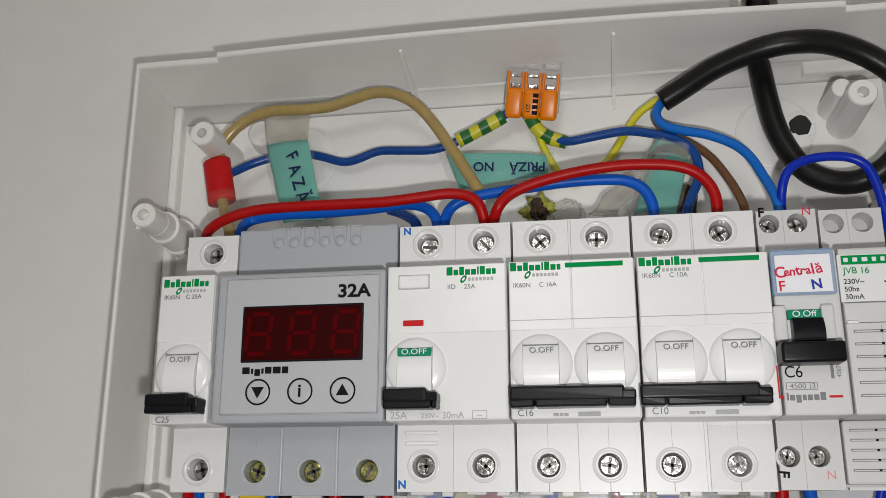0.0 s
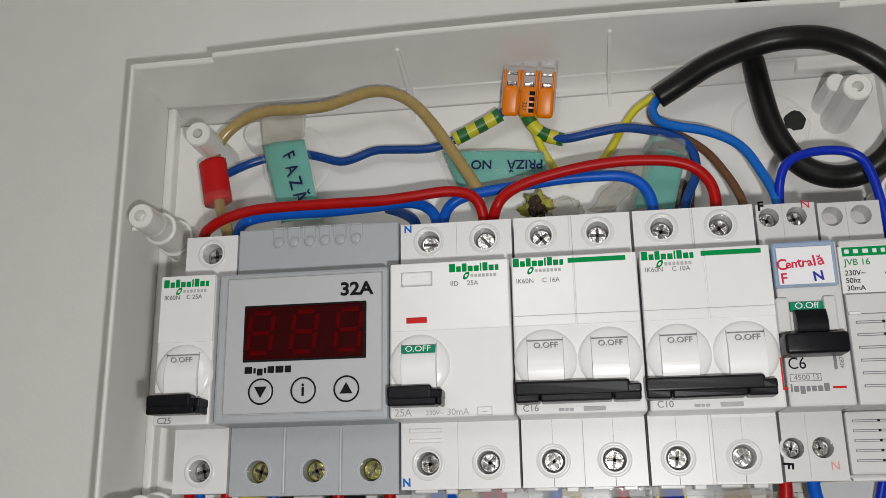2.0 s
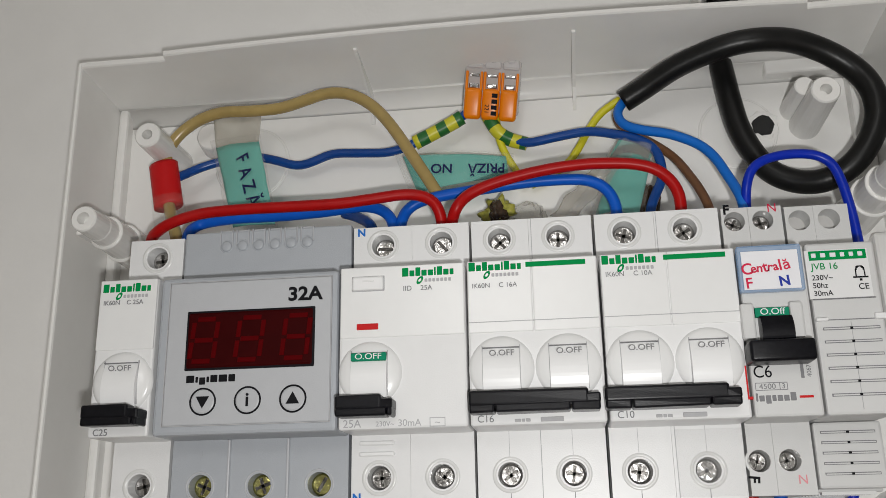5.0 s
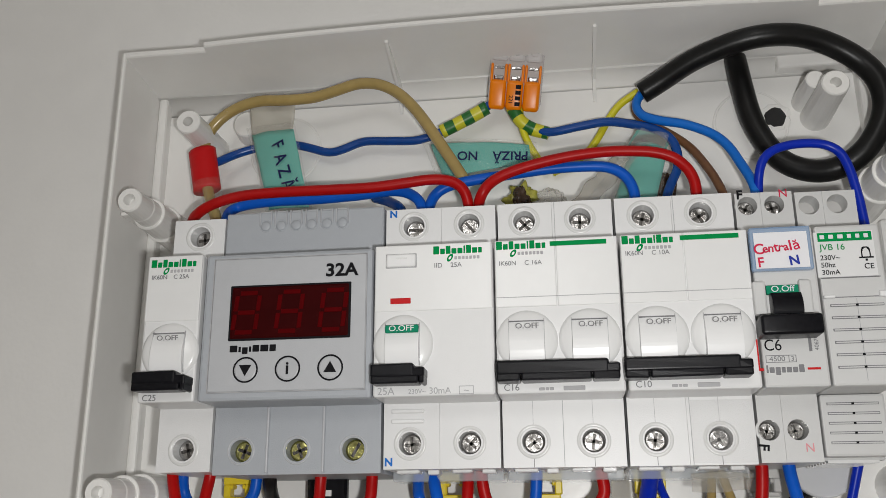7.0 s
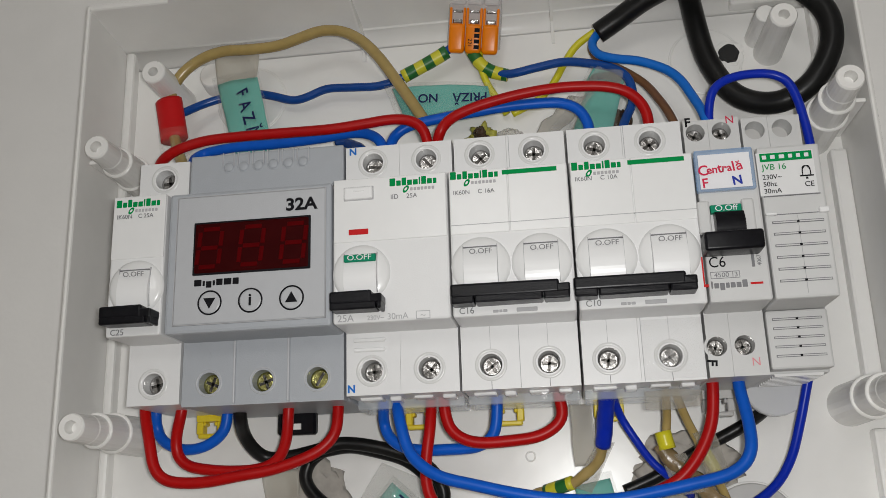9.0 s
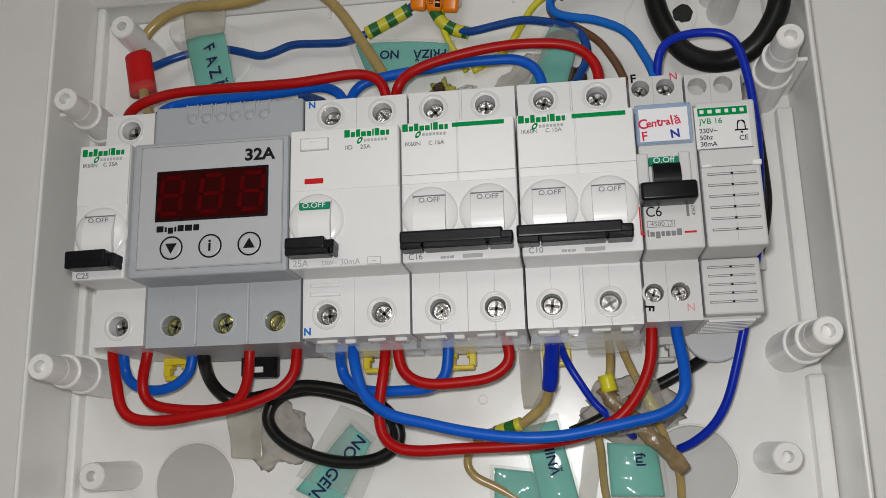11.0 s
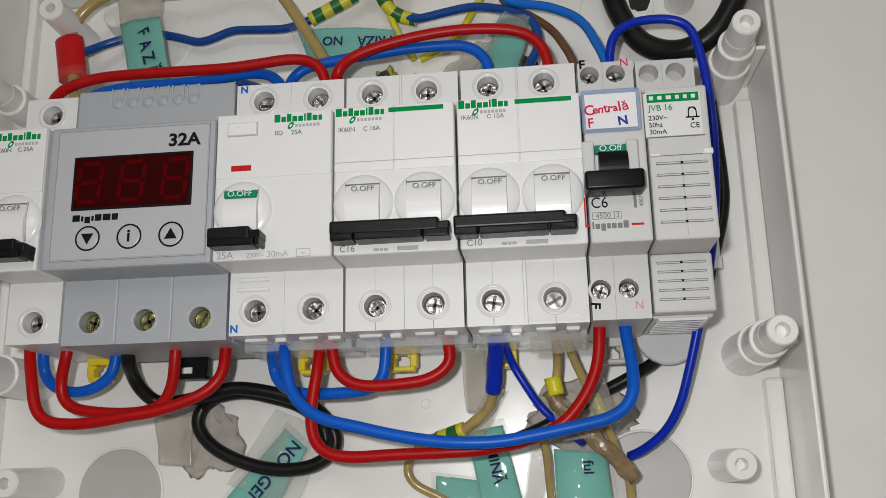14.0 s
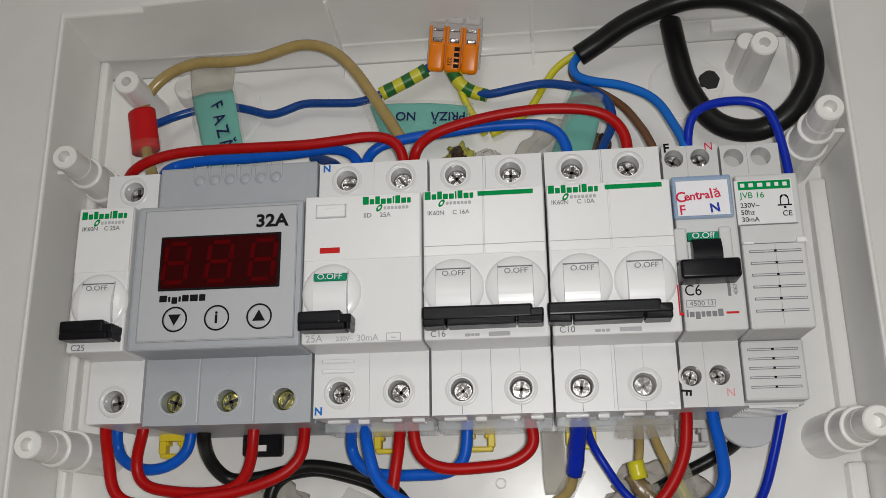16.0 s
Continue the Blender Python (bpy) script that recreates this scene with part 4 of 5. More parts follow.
# ---- wires ----
R4, LOW, TOP = 0.00185, "wires below the breakers", "wires above the breakers"
wire([(-0.002, 0.034, -0.0411), (0.002, 0.03, -0.0511), (0.0047, 0.029, -0.0598), (0.0088, 0.029, -0.0636), (0.0159, 0.029, -0.0647), (0.0239, 0.029, -0.0644), (0.0338, 0.029, -0.0629), (0.0432, 0.03, -0.0615), (0.0526, 0.031, -0.0587), (0.0595, 0.032, -0.0553), (0.0636, 0.033, -0.0503), (0.0642, 0.034, -0.0439)], R4, RED, "stiff red wire looping under the grey relay", group=LOW)
wire([(0.0108, 0.034, -0.0417), (0.0086, 0.036, -0.0489), (0.0086, 0.037, -0.0546), (0.0122, 0.037, -0.0587), (0.0201, 0.037, -0.0605), (0.0304, 0.037, -0.0612), (0.0385, 0.037, -0.0605), (0.0434, 0.037, -0.0578), (0.0463, 0.036, -0.0522), (0.0476, 0.034, -0.0432)], R4, RED, "stiff red wire looping under the grey relay", group=LOW)
wire([(-0.0019, 0.042, -0.0408), (-0.0021, 0.044, -0.0457), (0.0004, 0.0437, -0.0499), (0.0059, 0.0433, -0.0527), (0.0118, 0.043, -0.0533), (0.0182, 0.0427, -0.0514), (0.0228, 0.0423, -0.0472), (0.0237, 0.042, -0.0419)], R4, BLUE, "short blue wire bent in a U below the breaker", group=LOW)
wire([(0.0288, 0.04, -0.0423), (0.0274, 0.048, -0.0481), (0.0293, 0.0515, -0.0527), (0.0334, 0.055, -0.0563), (0.042, 0.055, -0.0562), (0.0526, 0.055, -0.0541), (0.0608, 0.0558, -0.0523), (0.0752, 0.0565, -0.0548), (0.0875, 0.0573, -0.0596), (0.0935, 0.058, -0.0662), (0.0945, 0.0586, -0.0731), (0.0869, 0.0591, -0.0786), (0.0745, 0.0597, -0.0796), (0.0618, 0.0603, -0.0767), (0.051, 0.0609, -0.0712), (0.0455, 0.0614, -0.0641), (0.0469, 0.062, -0.0579), (0.0519, 0.0635, -0.0539)], 0.0023, RUBBER, "glossy black wire curled in a loop near the back panel", group=LOW)
wire([(0.0464, 0.06, -0.0573), (0.0492, 0.0607, -0.0553), (0.055, 0.0615, -0.054), (0.0624, 0.0619, -0.0534), (0.0733, 0.0623, -0.0559), (0.081, 0.0626, -0.0585), (0.0876, 0.0627, -0.0636), (0.0905, 0.0628, -0.0695), (0.0892, 0.063, -0.0736)], 0.0022, RUBBER, "second strand of the glossy black wire loop", group=LOW)
wire([(0.0789, 0.036, -0.0416), (0.0777, 0.042, -0.0471), (0.0795, 0.0413, -0.0519), (0.0837, 0.0405, -0.0552), (0.0898, 0.0398, -0.0566), (0.0993, 0.039, -0.0568), (0.1091, 0.0383, -0.0563), (0.1139, 0.0375, -0.0532), (0.1154, 0.0368, -0.0482), (0.1159, 0.036, -0.0407)], R4, BLUE, "blue jumper wire between two breakers", group=LOW)
wire([(0.084, 0.032, -0.0417), (0.0858, 0.028, -0.0489), (0.0881, 0.0267, -0.0565), (0.0918, 0.0253, -0.0614), (0.0987, 0.024, -0.0657), (0.1094, 0.0235, -0.0685), (0.1202, 0.023, -0.0711), (0.1309, 0.0225, -0.073), (0.1414, 0.022, -0.0739), (0.1518, 0.0223, -0.0737), (0.1623, 0.0227, -0.0721), (0.1727, 0.023, -0.0702), (0.1828, 0.0233, -0.068), (0.1882, 0.0237, -0.0647), (0.1904, 0.024, -0.0605), (0.1909, 0.027, -0.0523), (0.19, 0.03, -0.0424)], R4, BLUE, "long blue wire sweeping below the breakers", group=LOW)
wire([(0.0946, 0.036, -0.0423), (0.0942, 0.034, -0.0505), (0.0931, 0.0335, -0.058), (0.0927, 0.033, -0.0657), (0.0943, 0.0325, -0.072), (0.0985, 0.032, -0.0756), (0.106, 0.0318, -0.0769), (0.1189, 0.0315, -0.0765), (0.1336, 0.0312, -0.0762), (0.1444, 0.031, -0.0758), (0.1552, 0.0307, -0.0742), (0.1624, 0.0305, -0.0722), (0.1697, 0.0302, -0.0687), (0.1746, 0.03, -0.0638), (0.1785, 0.03, -0.0578), (0.1812, 0.03, -0.0507), (0.1823, 0.03, -0.0408)], R4, RED, "long red wire sweeping below the breakers", group=LOW)
wire([(0.0989, 0.034, -0.0421), (0.1003, 0.034, -0.0498), (0.1041, 0.034, -0.0537), (0.1098, 0.034, -0.0554), (0.1192, 0.034, -0.0552), (0.1286, 0.034, -0.0541), (0.1343, 0.034, -0.0511), (0.1365, 0.034, -0.0475), (0.1355, 0.034, -0.0419)], R4, RED, "red jumper wire bent in a U between breakers", group=LOW)
wire([(0.1523, 0.04, -0.0405), (0.1547, 0.046, -0.0479), (0.159, 0.0473, -0.0556), (0.1633, 0.0487, -0.0622), (0.1687, 0.05, -0.0674), (0.1763, 0.06, -0.0735)], 0.0013, NAVY, "thin dark blue wire running into the taped bundle", group=LOW)
wire([(0.1915, 0.036, 0.0486), (0.1924, 0.034, 0.0549), (0.1945, 0.034, 0.0589), (0.1991, 0.034, 0.0614), (0.2057, 0.034, 0.0624), (0.2131, 0.034, 0.0617), (0.2178, 0.034, 0.0587), (0.2201, 0.034, 0.0523), (0.2211, 0.034, 0.046), (0.2218, 0.034, 0.0402), (0.2224, 0.034, 0.0259), (0.2223, 0.0356, 0.0144), (0.2218, 0.0372, 0.0031), (0.2209, 0.0388, -0.0062), (0.219, 0.0404, -0.0174), (0.2167, 0.042, -0.0284), (0.2139, 0.0447, -0.0392), (0.2105, 0.0473, -0.0519), (0.207, 0.05, -0.0628), (0.2022, 0.0533, -0.0708), (0.1956, 0.0567, -0.0761), (0.1911, 0.06, -0.0781)], 0.00150, NAVY, "dark blue wire arching over and round the transformer", group=TOP)
wire([(0.2278, 0.0635, 0.0546), (0.2292, 0.0635, 0.0321), (0.2298, 0.0635, 0.0146), (0.2293, 0.0635, 0.0061), (0.2262, 0.0635, -0.0064), (0.2168, 0.0635, -0.0326), (0.2039, 0.0635, -0.046), (0.1963, 0.06, -0.051), (0.1883, 0.0612, -0.0551), (0.1834, 0.0624, -0.0572), (0.1753, 0.0628, -0.0618), (0.1652, 0.0632, -0.0673), (0.1551, 0.0635, -0.0714)], 0.0021, RUBBER, "black wire passing behind the transformer", group=LOW)
wire([(0.1688, 0.038, -0.0404), (0.1694, 0.046, -0.0485), (0.1685, 0.048, -0.0578), (0.1708, 0.05, -0.0634), (0.1779, 0.052, -0.0701), (0.1848, 0.051, -0.0768), (0.1915, 0.05, -0.0834)], 0.0014, CREAM, "yellowed old wire running into the taped bundle", group=LOW)
wire([(0.1716, 0.04, -0.0402), (0.1753, 0.046, -0.0497), (0.1783, 0.048, -0.0562), (0.1811, 0.05, -0.0637), (0.1849, 0.052, -0.0712), (0.1872, 0.054, -0.0778), (0.1901, 0.056, -0.0852), (0.1907, 0.06, -0.094), (0.1911, 0.0635, -0.0984)], 0.0014, CREAM, "yellowed old wire running down to the panel", group=LOW)
wire([(0.1637, 0.052, -0.0724), (0.1647, 0.055, -0.078), (0.165, 0.0587, -0.0837), (0.1655, 0.0623, -0.0913), (0.1667, 0.0635, -0.0979)], 0.0014, CREAM, "yellowed old wire below the taped bundle", group=LOW)
wire([(0.1192, 0.0635, -0.0767), (0.1181, 0.062, -0.0809), (0.1207, 0.0626, -0.0855), (0.1285, 0.063, -0.0895), (0.1352, 0.0633, -0.0935), (0.1419, 0.0635, -0.0974)], 0.0015, CREAM, "yellowed old wire lying along the back panel", group=LOW)
wire([(0.1486, 0.048, -0.0561), (0.1471, 0.052, -0.0609), (0.144, 0.0535, -0.0645), (0.1369, 0.055, -0.0687), (0.1295, 0.06, -0.0704), (0.121, 0.0635, -0.0724)], 0.0017, CREAM, "yellowed wire twisted with clear tape", group=LOW, wobble=0.3)
wire([(0.1507, 0.036, -0.041), (0.1498, 0.042, -0.0481), (0.1486, 0.048, -0.057)], 0.0026, NAVY, "dark blue taped sleeve below a breaker", "sleeve", "sleeve", LOW, wobble=0.12)
wire([(0.1382, 0.055, -0.0681), (0.1337, 0.057, -0.0694), (0.1291, 0.06, -0.0706)], 0.0023, STRIPED, "yellow and green earth sleeve on an old wire", "sleeve", "sleeve", LOW)
wire([(-0.0021, 0.034, 0.046), (0.0018, 0.03, 0.0477), (0.0075, 0.028, 0.0499), (0.0174, 0.0285, 0.0526), (0.0313, 0.029, 0.0534), (0.0471, 0.0295, 0.0535), (0.0628, 0.03, 0.0537), (0.0743, 0.0305, 0.0548), (0.0839, 0.031, 0.0558), (0.0905, 0.0315, 0.055), (0.0948, 0.032, 0.0518), (0.0963, 0.034, 0.0454)], R4, RED, "stiff red wire along the top of the relay", group=TOP)
wire([(0.0992, 0.034, 0.0452), (0.101, 0.03, 0.0492), (0.1038, 0.0304, 0.0531), (0.1085, 0.0307, 0.0559), (0.116, 0.0311, 0.0585), (0.1272, 0.0315, 0.061), (0.1383, 0.0318, 0.0624), (0.1474, 0.0322, 0.0627), (0.1582, 0.0325, 0.0618), (0.1652, 0.0329, 0.0594), (0.1694, 0.0333, 0.0552), (0.1712, 0.0336, 0.0504), (0.1713, 0.034, 0.0448)], R4, RED, "stiff red wire arching between the breakers", group=TOP)
wire([(0.0096, 0.036, 0.0466), (0.0105, 0.042, 0.0532), (0.023, 0.0411, 0.0546), (0.0399, 0.0403, 0.0543), (0.0565, 0.0394, 0.0546), (0.0687, 0.0386, 0.0553), (0.0749, 0.0377, 0.0537), (0.0786, 0.0369, 0.0506), (0.0801, 0.036, 0.0458)], R4, BLUE, "blue wire behind the red one above the relay", group=TOP)
wire([(0.0821, 0.036, 0.0457), (0.0835, 0.038, 0.0521), (0.0876, 0.0378, 0.0552), (0.0945, 0.0376, 0.0568), (0.1022, 0.0374, 0.0577), (0.1138, 0.0372, 0.0588), (0.1251, 0.037, 0.0597), (0.1364, 0.0368, 0.0597), (0.1437, 0.0366, 0.0588), (0.149, 0.0364, 0.0555), (0.1514, 0.0362, 0.0504), (0.1517, 0.036, 0.0455)], R4, BLUE, "blue wire arching under the red one", group=TOP)
wire([(0.0601, 0.05, 0.0573), (0.0662, 0.046, 0.054), (0.0721, 0.04, 0.0478)], R4, OLDBLUE, "short dark blue wire behind the breakers", group=TOP)
wire([(-0.0053, 0.052, 0.0749), (-0.0028, 0.055, 0.0772), (0.0022, 0.058, 0.081), (0.0104, 0.06, 0.0842), (0.021, 0.062, 0.0862), (0.0303, 0.0617, 0.0841), (0.0394, 0.0614, 0.0811), (0.0461, 0.0611, 0.0824), (0.0528, 0.0609, 0.0846), (0.0638, 0.0606, 0.084), (0.0747, 0.0603, 0.0836), (0.0845, 0.06, 0.0867), (0.0921, 0.059, 0.0899), (0.1018, 0.058, 0.0949), (0.104, 0.06, 0.0985)], 0.00165, OLDBLUE, "dark blue wire crossing the back panel to the connector", group=TOP)
wire([(0.1105, 0.06, 0.0958), (0.1141, 0.06, 0.0887), (0.118, 0.062, 0.0859), (0.1242, 0.0604, 0.0835), (0.1355, 0.0588, 0.0845), (0.1456, 0.0572, 0.0849), (0.1553, 0.0556, 0.0823), (0.1628, 0.054, 0.079), (0.1672, 0.0524, 0.0745), (0.1687, 0.0508, 0.0685), (0.1681, 0.0492, 0.0618), (0.1655, 0.0476, 0.0564), (0.1629, 0.046, 0.0486)], 0.00165, OLDBLUE, "dark blue wire from the connector towards the breakers", group=TOP)
wire([(0.0834, 0.06, 0.0863), (0.0921, 0.059, 0.0899), (0.1012, 0.058, 0.0942)], 0.0026, STRIPED, "green and yellow sleeve on a blue wire", "sleeve", "sleeve", TOP, wobble=0.1)
wire([(0.1101, 0.06, 0.0951), (0.1136, 0.06, 0.0885), (0.118, 0.062, 0.0859), (0.1238, 0.062, 0.0839)], 0.0025, STRIPED, "green and yellow sleeve on a blue wire", "sleeve", "sleeve", TOP, wobble=0.1)
wire([(0.0061, 0.036, 0.0462), (0.0013, 0.042, 0.0551), (-0.0043, 0.05, 0.0656), (-0.0075, 0.052, 0.0778), (-0.0066, 0.0517, 0.0863), (-0.0027, 0.0513, 0.0922), (0.0039, 0.051, 0.0969), (0.013, 0.0507, 0.0996), (0.0243, 0.0503, 0.0991), (0.0355, 0.05, 0.0992), (0.0444, 0.0492, 0.101), (0.0533, 0.0484, 0.1029), (0.0621, 0.0476, 0.1014), (0.0698, 0.0468, 0.0964), (0.0762, 0.046, 0.0889), (0.0816, 0.045, 0.0805), (0.0862, 0.044, 0.0727), (0.0903, 0.043, 0.0657), (0.0943, 0.042, 0.0585)], 0.0021, CREAM, "thick yellowed wire bowed high over the relay", group=TOP)
wire([(0.1577, 0.06, 0.0977), (0.1506, 0.0613, 0.0934), (0.1459, 0.0625, 0.0876), (0.1419, 0.063, 0.0809), (0.1382, 0.0634, 0.0762), (0.1329, 0.0637, 0.0723), (0.1246, 0.0641, 0.0686)], 0.0014, YELLOW, "yellow earth wire out of the black cable", group=TOP)
wire([(0.1134, 0.06, 0.0956), (0.1136, 0.061, 0.0881), (0.1158, 0.062, 0.0809), (0.1197, 0.0633, 0.074), (0.1225, 0.0641, 0.0687)], 0.00135, YELLOW, "yellow wire hanging from the lever connector", group=TOP)
wire([(0.1587, 0.058, 0.0958), (0.156, 0.056, 0.0907), (0.1578, 0.054, 0.0851), (0.1647, 0.052, 0.0815), (0.172, 0.05, 0.0789), (0.1808, 0.048, 0.0737), (0.1853, 0.045, 0.0673), (0.1878, 0.042, 0.0601), (0.1896, 0.039, 0.054), (0.1906, 0.036, 0.0473)], 0.00165, SKY, "light blue wire out of the black cable", group=TOP)
wire([(0.1582, 0.062, 0.0967), (0.1558, 0.061, 0.0918), (0.1578, 0.06, 0.0866), (0.1679, 0.057, 0.0783), (0.1738, 0.054, 0.0715), (0.1772, 0.0487, 0.0631), (0.1795, 0.0433, 0.0551), (0.1807, 0.038, 0.0465)], 0.0015, BROWN, "brown wire out of the black cable", group=TOP)
wire([(0.1587, 0.058, 0.0958), (0.1663, 0.055, 0.0992), (0.1755, 0.050, 0.1030), (0.1845, 0.046, 0.1052), (0.1935, 0.0425, 0.1064), (0.2025, 0.041, 0.1067), (0.2135, 0.042, 0.1060), (0.2245, 0.044, 0.1020), (0.2330, 0.045, 0.0955), (0.2372, 0.0445, 0.0878), (0.2378, 0.0445, 0.0792), (0.2352, 0.0455, 0.0712), (0.2295, 0.048, 0.0635), (0.2215, 0.0515, 0.0596), (0.2135, 0.055, 0.0606), (0.2058, 0.057, 0.0652), (0.2008, 0.058, 0.0728), (0.1970, 0.059, 0.0832), (0.1952, 0.060, 0.0955), (0.1944, 0.0608, 0.1043), (0.1938, 0.0615, 0.1107), (0.1935, 0.0615, 0.1169)], 0.0040, RUBBER, "thick black sheathed cable coiled in one loop", "supply_cable", "cable")
wire([(0.0002, 0.052, 0.0952), (0.0057, 0.052, 0.0984), (0.0124, 0.052, 0.1002), (0.0233, 0.052, 0.0999)], 0.0027, TAPE, "clear tape round the yellowed wire", "clear_tape", "tape", wobble=0.25)
wire([(-0.0082, 0.052, 0.0808), (-0.0041, 0.05, 0.0638)], 0.0054, REDTAG, "red tape sleeve holding two wires together", "red_sleeve", "sleeve", flat=0.7)
a, b = [(-0.0082, 0.052, 0.0808), (-0.0041, 0.05, 0.0638)]
d = (Vector(b) - Vector(a)).normalized()
wire([tuple(Vector(b) - d * 0.003), tuple(Vector(b) + d * 0.006)], 0.0060, TAPE, "clear tape wrapped over the red sleeve", "clear_tape", "tape", flat=0.75, wobble=0.1)


# ---- tags and taped joints ----
def tag(label, corners, words, size, flip=1, pen=PENDARK, margin=0.16, bow=0.001, down=False, edge=True):
    """A teal paper tag in clear tape. The words run along the tag, or down it, or upside down."""
    a, b, c, d = [Vector(q) for q in corners]
    ob = thing("paper_tag", label, "tag", "teal wire tags")
    sheet("paper", corners, TEAL, ob, bow=bow)
    if edge:
        m = (a + b + c + d) / 4
        n = (b - a).cross(c - a).normalized()
        n = -n if n.y > 0 else n
        sheet("clear_tape", [m + (q - m) * (1 + margin) + n * 0.0007 for q in (a, b, c, d)], TAPE, ob, bow=bow * 1.1, crumple=0.0009)
    n = (b - a).cross(c - a).normalized()
    n = -n if n.y > 0 else n
    for text, u, v in words:
        p = (a * (1 - u) + b * u) * (1 - v) + (c * (1 - u) + d * u) * v + n * (bow * 4 * u * (1 - u) + 0.0012)
        right, up = ((c - a), (b - a)) if down else ((b - a) * flip, (a - c) * flip)
        lettering(text, size, p, pen, ob, right=right, up=up, bold=0.00008)
    return ob


tag("teal paper tag with handwriting, taped over a blue wire", [(0.0106, 0.054, 0.087), (0.0286, 0.049, 0.0861), (0.0227, 0.044, 0.0523), (0.0374, 0.044, 0.0528)], [("F", 0.60, 0.22), ("A", 0.60, 0.40), ("Z", 0.62, 0.57), ("Ă", 0.64, 0.74)], 0.0070, down=True)
a, b, c, d = [(0.0106, 0.054, 0.087), (0.0286, 0.049, 0.0861), (0.0227, 0.044, 0.0523), (0.0374, 0.044, 0.0528)]
hang = sheet("clear_tape", [(a[0] - 0.001, 0.0535, 0.1010), (b[0] - 0.001, 0.0520, 0.1015), (a[0], a[1] - 0.0004, a[2]), (b[0], b[1] - 0.0004, b[2])], HAZE, None, crumple=0.0016)
tagged(hang, "hazy clear tape hanging from the yellowed wire", "tape")
tag("teal paper tag with upside-down handwriting behind the wires", [(0.0800, 0.055, 0.0789), (0.1165, 0.055, 0.0766), (0.0850, 0.055, 0.0652), (0.1173, 0.055, 0.0685)], [("PRIZĂ    NO", 0.60, 0.55)], 0.0048, flip=-1, bow=0.0025)
tag("crumpled teal paper tag in clear tape behind a red wire", [(0.153, 0.058, 0.0743), (0.1655, 0.052, 0.0702), (0.1453, 0.046, 0.0489), (0.1592, 0.046, 0.0482)], [], 0.004, bow=0.003, margin=0.22)
tagged(sheet("clear_tape", [(0.1573, 0.0520, 0.0797), (0.1664, 0.0520, 0.0757), (0.1351, 0.0470, 0.0495), (0.1563, 0.0470, 0.0480)], CRUMPLED, None, crumple=0.0045, n=26), "shiny crumpled clear tape round a teal tag", "tape")
tag("small teal paper tag with a pen mark, taped on a wire", [(0.1563, 0.056, 0.0813), (0.1676, 0.056, 0.0752), (0.1508, 0.056, 0.072), (0.1632, 0.056, 0.0687)], [("Y", 0.35, 0.6)], 0.004, bow=0.001, margin=0.2, pen=PENDARK)
a, b, c, d = [(0.1465, 0.058, 0.0705), (0.1525, 0.053, 0.0699), (0.1312, 0.048, 0.0502), (0.1407, 0.048, 0.0497)]
tagged(sheet("tape_strip", (a, b, c, d), HAZE, None, crumple=0.0025), "creased clear tape end behind the breakers", "tape")
tag("teal paper tag with handwriting on the back panel", [(0.076, 0.0635, -0.0658), (0.0835, 0.0635, -0.0727), (0.0557, 0.0635, -0.0888), (0.0714, 0.0635, -0.096)], [("NO   GEN.", 0.5, 0.52)], 0.0060, down=True, bow=0.0005)
tag("teal paper tag with handwriting below the breakers", [(0.1385, 0.06, -0.0692), (0.1504, 0.06, -0.067), (0.1438, 0.06, -0.0964), (0.1572, 0.06, -0.0967)], [("MINĂ", 0.55, 0.42)], 0.0048, down=True)
tag("bright teal paper tag in creased clear tape", [(0.1668, 0.056, -0.0753), (0.1834, 0.056, -0.0767), (0.1671, 0.056, -0.093), (0.1848, 0.056, -0.0933)], [("ful", 0.62, 0.3)], 0.0045, down=True, bow=0.002, margin=0.2)
tag("teal paper tag in clear tape lying on the panel", [(0.1277, 0.063, -0.0827), (0.1465, 0.063, -0.0851), (0.1272, 0.063, -0.0971), (0.1458, 0.063, -0.0975)], [], 0.005, bow=0.0005)
tagged(sheet("clear_tape", [(0.0725, 0.0628, -0.0590), (0.0915, 0.0628, -0.0670), (0.0560, 0.0628, -0.0840), (0.0800, 0.0628, -0.0930)], CRUMPLED, None, crumple=0.0018, n=20), "milky clear tape spread over a teal tag", "tape")
a, b, c, d = [(0.1386, 0.045, -0.0435), (0.1461, 0.05, -0.0432), (0.1391, 0.055, -0.0629), (0.1459, 0.055, -0.0632)]
tagged(sheet("tape_strip", (a, b, c, d), HAZE, None, crumple=0.0012), "yellowed clear tape strip hanging below a breaker", "tape")

# lever connector
con = thing("lever_connector", "orange three-lever wire connector in a clear housing", "wire connector")
P = Matrix.Translation((0.1110, 0.0600, 0.0945)) @ Matrix.Rotation(radians(24), 4, "X") @ Matrix.Rotation(radians(8), 4, "Y") @ Matrix.Diagonal((1, 1, 1.24, 1))


def con_part(name, bm, material, label="", smooth=False):
    bm.transform(P)
    return part(name, bm, material, con, label, smooth)


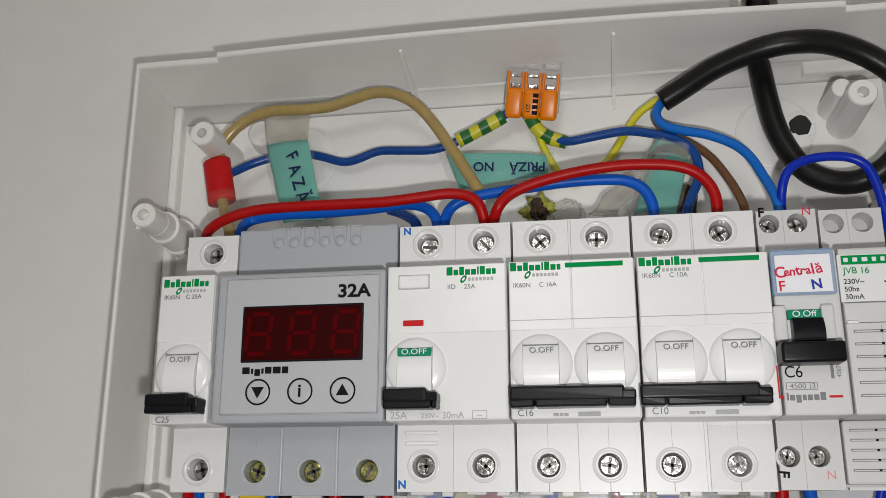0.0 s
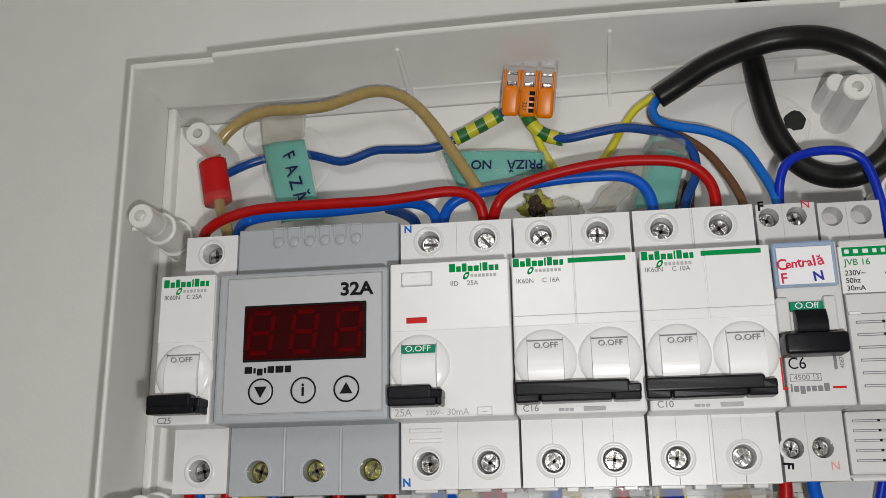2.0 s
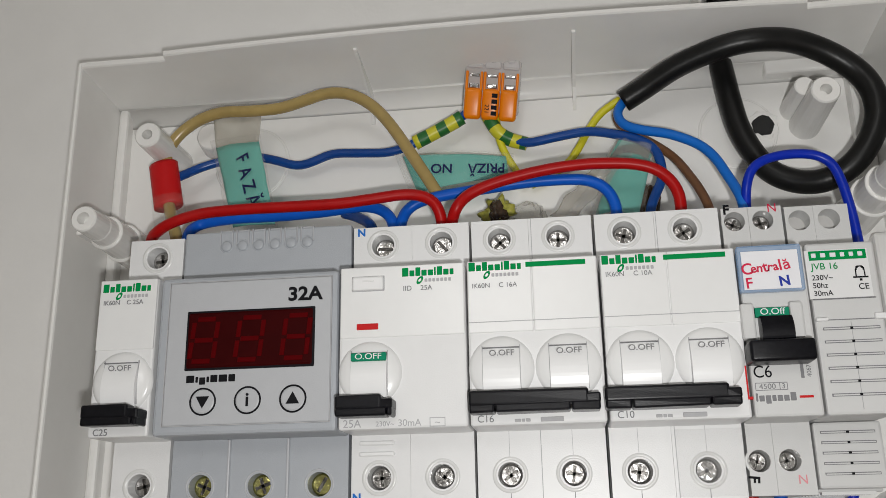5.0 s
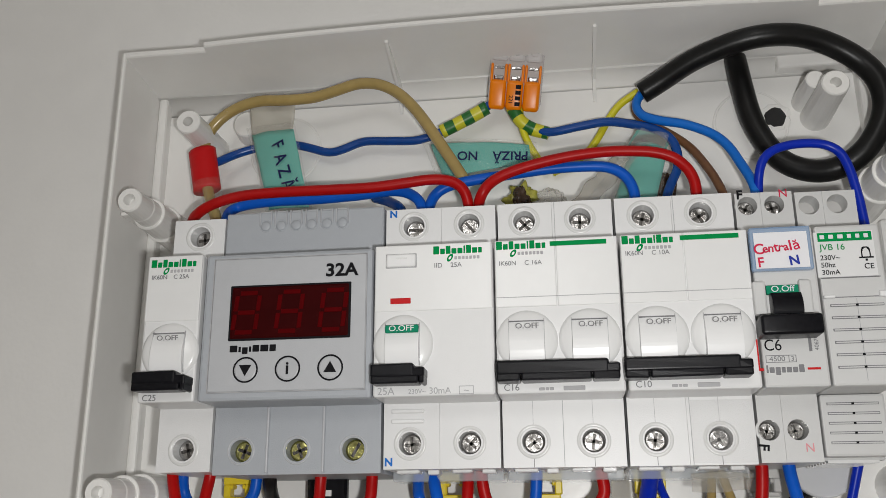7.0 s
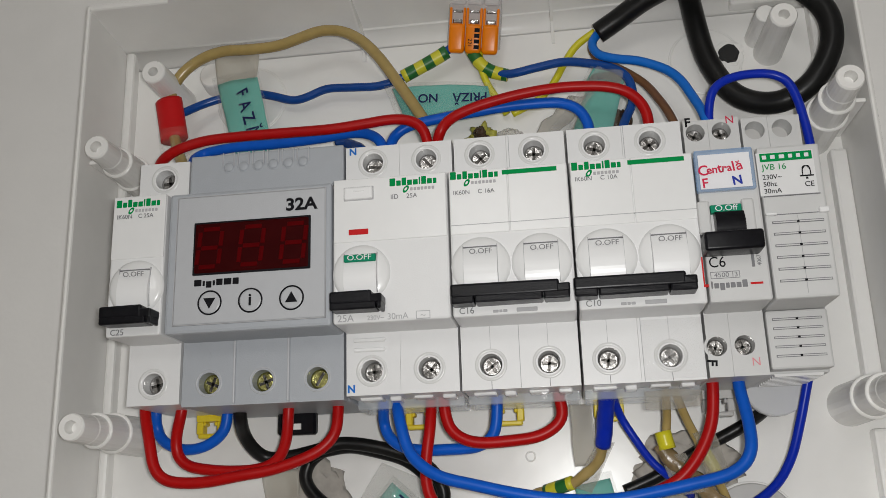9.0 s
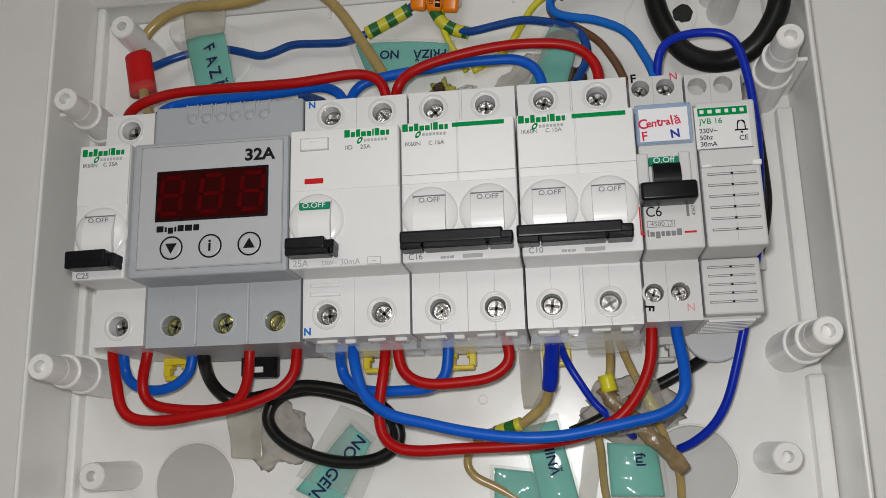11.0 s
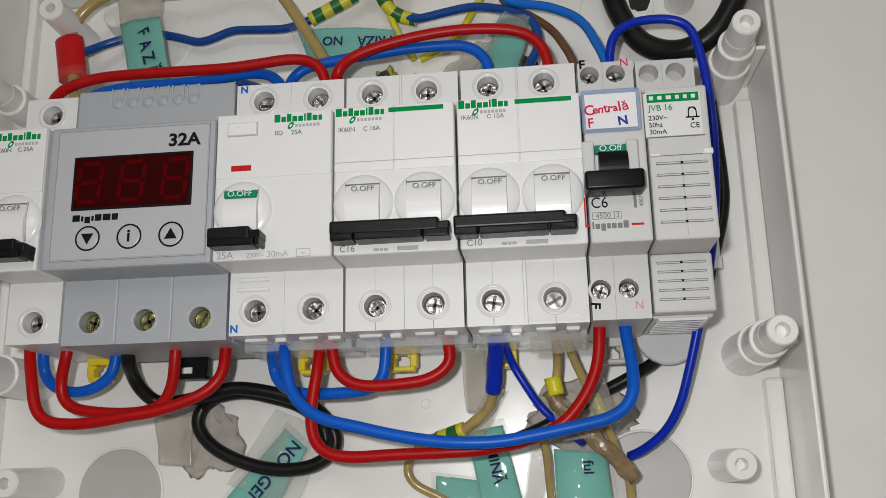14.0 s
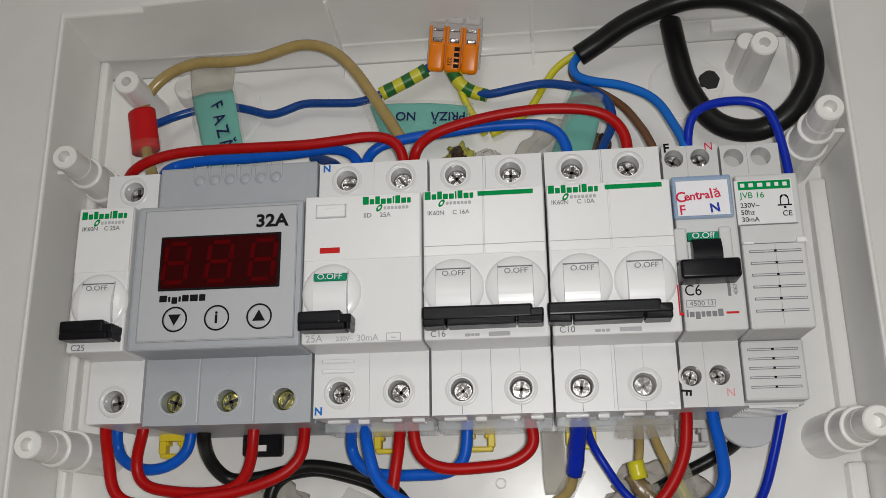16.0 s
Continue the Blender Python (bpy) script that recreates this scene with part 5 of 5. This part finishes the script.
con_part("housing", box(bmesh.new(), -0.0100, 0.0100, -0.0022, 0.0070, 0.0008, 0.0228, 0.0008), CRYSTAL, "clear plastic housing")
for k in range(3):
    x = -0.0064 + 0.0064 * k
    bm = box(bmesh.new(), x - 0.0031, x + 0.0031, -0.0038, 0.0005, -0.0010, 0.0080, 0.0013, 4)
    con_part("lever", bm, ORANGE, "orange plastic lever", True)
    for g in (-0.0031, 0.0021):
        con_part("lever_neck", box(bmesh.new(), x + g, x + g + 0.0010, -0.0034, 0.0005, 0.0072, 0.0128, 0.0004), ORANGE)
    con_part("contact_window", box(bmesh.new(), x - 0.0021, x + 0.0021, -0.0020, 0.0, 0.0078, 0.0134), BROWN)
    con_part("spring", box(bmesh.new(), x - 0.0019, x + 0.0019, -0.0026, -0.0002, 0.0079, 0.0094, 0.0005), STEEL)
    con_part("spring", box(bmesh.new(), x - 0.0019, x + 0.0019, -0.0024, -0.0002, 0.0112, 0.0122, 0.0003), STEEL)
    con_part("wire_entry", box(bmesh.new(), x - 0.0030, x + 0.0030, -0.0030, 0.0060, 0.0136, 0.0212, 0.0009), FROSTED)
    con_part("entry_ring", ring(bmesh.new(), x, -0.0031, 0.0172, 0.0016, 0.0003, 20), FROSTED)
for k in range(4):
    con_part("brand_bar", box(bmesh.new(), 0.0004, 0.0024, -0.0041, -0.0034, 0.0004 + k * 0.0017, 0.0016 + k * 0.0017), INK)
lettering("221", 0.0022, P @ Vector((-0.0012, -0.0040, 0.0022)), INK, con, right=P.to_3x3() @ Vector((0, 0, -1)), up=P.to_3x3() @ Vector((1, 0, 0)))


# plaster openings and the taped bundle
def lump(name, label, category, x, y, z, rx, ry, rz, material, rough=0.35, seed=0.0, freq=90):
    bm = bmesh.new()
    bmesh.ops.create_icosphere(bm, subdivisions=4, radius=1.0)
    for v in bm.verts:
        k = 1 + rough * noise.fractal(v.co * 1.4 + Vector((seed, 0, 0)), 0.8, 2.0, 4)
        v.co = Vector((x + v.co.x * rx * k, min(BACK + 0.0005, y + v.co.y * ry * k), z + v.co.z * rz * k))
    return tagged(part(name, bm, material, None, label, smooth=True), label, category)


lump("plaster_patch", "ragged grey plaster showing through a broken knockout", "plaster", 0.0475, BACK, -0.0690, 0.0115, 0.0016, 0.0125, PLASTER, 0.35, 3.0)
lump("plaster_patch", "ragged grey plaster behind the taped bundle", "plaster", 0.1750, BACK, -0.0640, 0.0175, 0.0016, 0.0100, PLASTER, 0.4, 8.0)
tagged(sheet("tape_strip", [(0.0285, 0.0645, -0.0600), (0.0420, 0.0645, -0.0600), (0.0310, 0.0645, -0.0770), (0.0430, 0.0645, -0.0780)], HAZE, None, crumple=0.002), "crumpled tape beside the plaster patch", "tape")
wire([(0.1660, 0.047, -0.0575), (0.1710, 0.046, -0.0640), (0.1780, 0.045, -0.0710), (0.1850, 0.046, -0.0780), (0.1915, 0.048, -0.0850)], 0.0025, GLUE, "bundle of old wires wrapped in brown taped residue", "taped_joint", "joint", LOW, wobble=0.5, flat=0.7)
wire([(0.1675, 0.0455, -0.0535), (0.1685, 0.0455, -0.0590)], 0.0027, YELLOW, "yellow sleeve on an old wire", "sleeve", "sleeve", LOW, wobble=0.1)
wire([(0.1790, 0.047, -0.0560), (0.1850, 0.048, -0.0690)], 0.0034, TAPE, "creased clear tape round old wires", "clear_tape", "tape", LOW, wobble=0.5)
wire([(0.1800, 0.0480, -0.0590), (0.1835, 0.0480, -0.0665)], 0.0018, YELLOW, "yellow green wire inside clear tape", "wire", "wire", LOW)
lump("taped_joint", "crumpled yellow and green insulation of a taped joint", "joint", 0.1124, 0.0580, 0.0575, 0.0048, 0.0035, 0.0046, OLDYELLOW, 0.7, 2.0)
lump("taped_joint", "dark brown burnt end of a taped joint", "joint", 0.1128, 0.0550, 0.0560, 0.0028, 0.0030, 0.0036, DARKGLUE, 0.7, 6.0)
lump("taped_joint", "greyish clear taped joint above a breaker", "joint", 0.1225, 0.0600, 0.0560, 0.0056, 0.0026, 0.0046, GLOSSTAPE, 0.45, 4.0)
lump("taped_joint", "dark taped wire end behind a red wire", "joint", 0.1640, 0.0580, 0.0560, 0.0042, 0.0030, 0.0085, DARKGLUE, 0.3, 9.0)

for corners, label in (
    ([(0.1765, 0.0455, -0.0545), (0.1835, 0.0465, -0.0530), (0.1800, 0.0450, -0.0700), (0.1880, 0.0465, -0.0680)], "shiny creased clear tape round the old wires"),
    ([(0.1660, 0.0460, -0.0610), (0.1740, 0.0450, -0.0605), (0.1700, 0.0450, -0.0735), (0.1790, 0.0450, -0.0725)], "shiny creased clear tape round the old wires"),
    ([(0.1600, 0.0570, -0.0720), (0.1660, 0.0560, -0.0710), (0.1560, 0.0600, -0.0950), (0.1620, 0.0600, -0.0960)], "clear tape hanging below the bundle"),
    ([(0.1465, 0.0500, -0.0560), (0.1525, 0.0500, -0.0560), (0.1380, 0.0540, -0.0700), (0.1440, 0.0540, -0.0720)], "clear tape twisted round a yellowed wire"),
):
    tagged(sheet("clear_tape", corners, GLOSSTAPE, None, crumple=0.0035, n=16), label, "tape")

tagged(sheet("clear_tape", [(0.1612, FACE - 0.0012, -0.0228), (0.1788, FACE - 0.0012, -0.0228), (0.1610, FACE - 0.0010, -0.0405), (0.1788, FACE - 0.0010, -0.0405)], GLAZE, None, crumple=0.0006, n=16), "clear tape stuck over the front of a breaker terminal", "tape")
tagged(sheet("clear_tape", [(0.1612, 0.0250, -0.0425), (0.1788, 0.0250, -0.0425), (0.1615, 0.0290, -0.0478), (0.1780, 0.0290, -0.0475)], GLOSSTAPE, None, crumple=0.0020, n=16), "loose end of clear tape below a breaker", "tape")
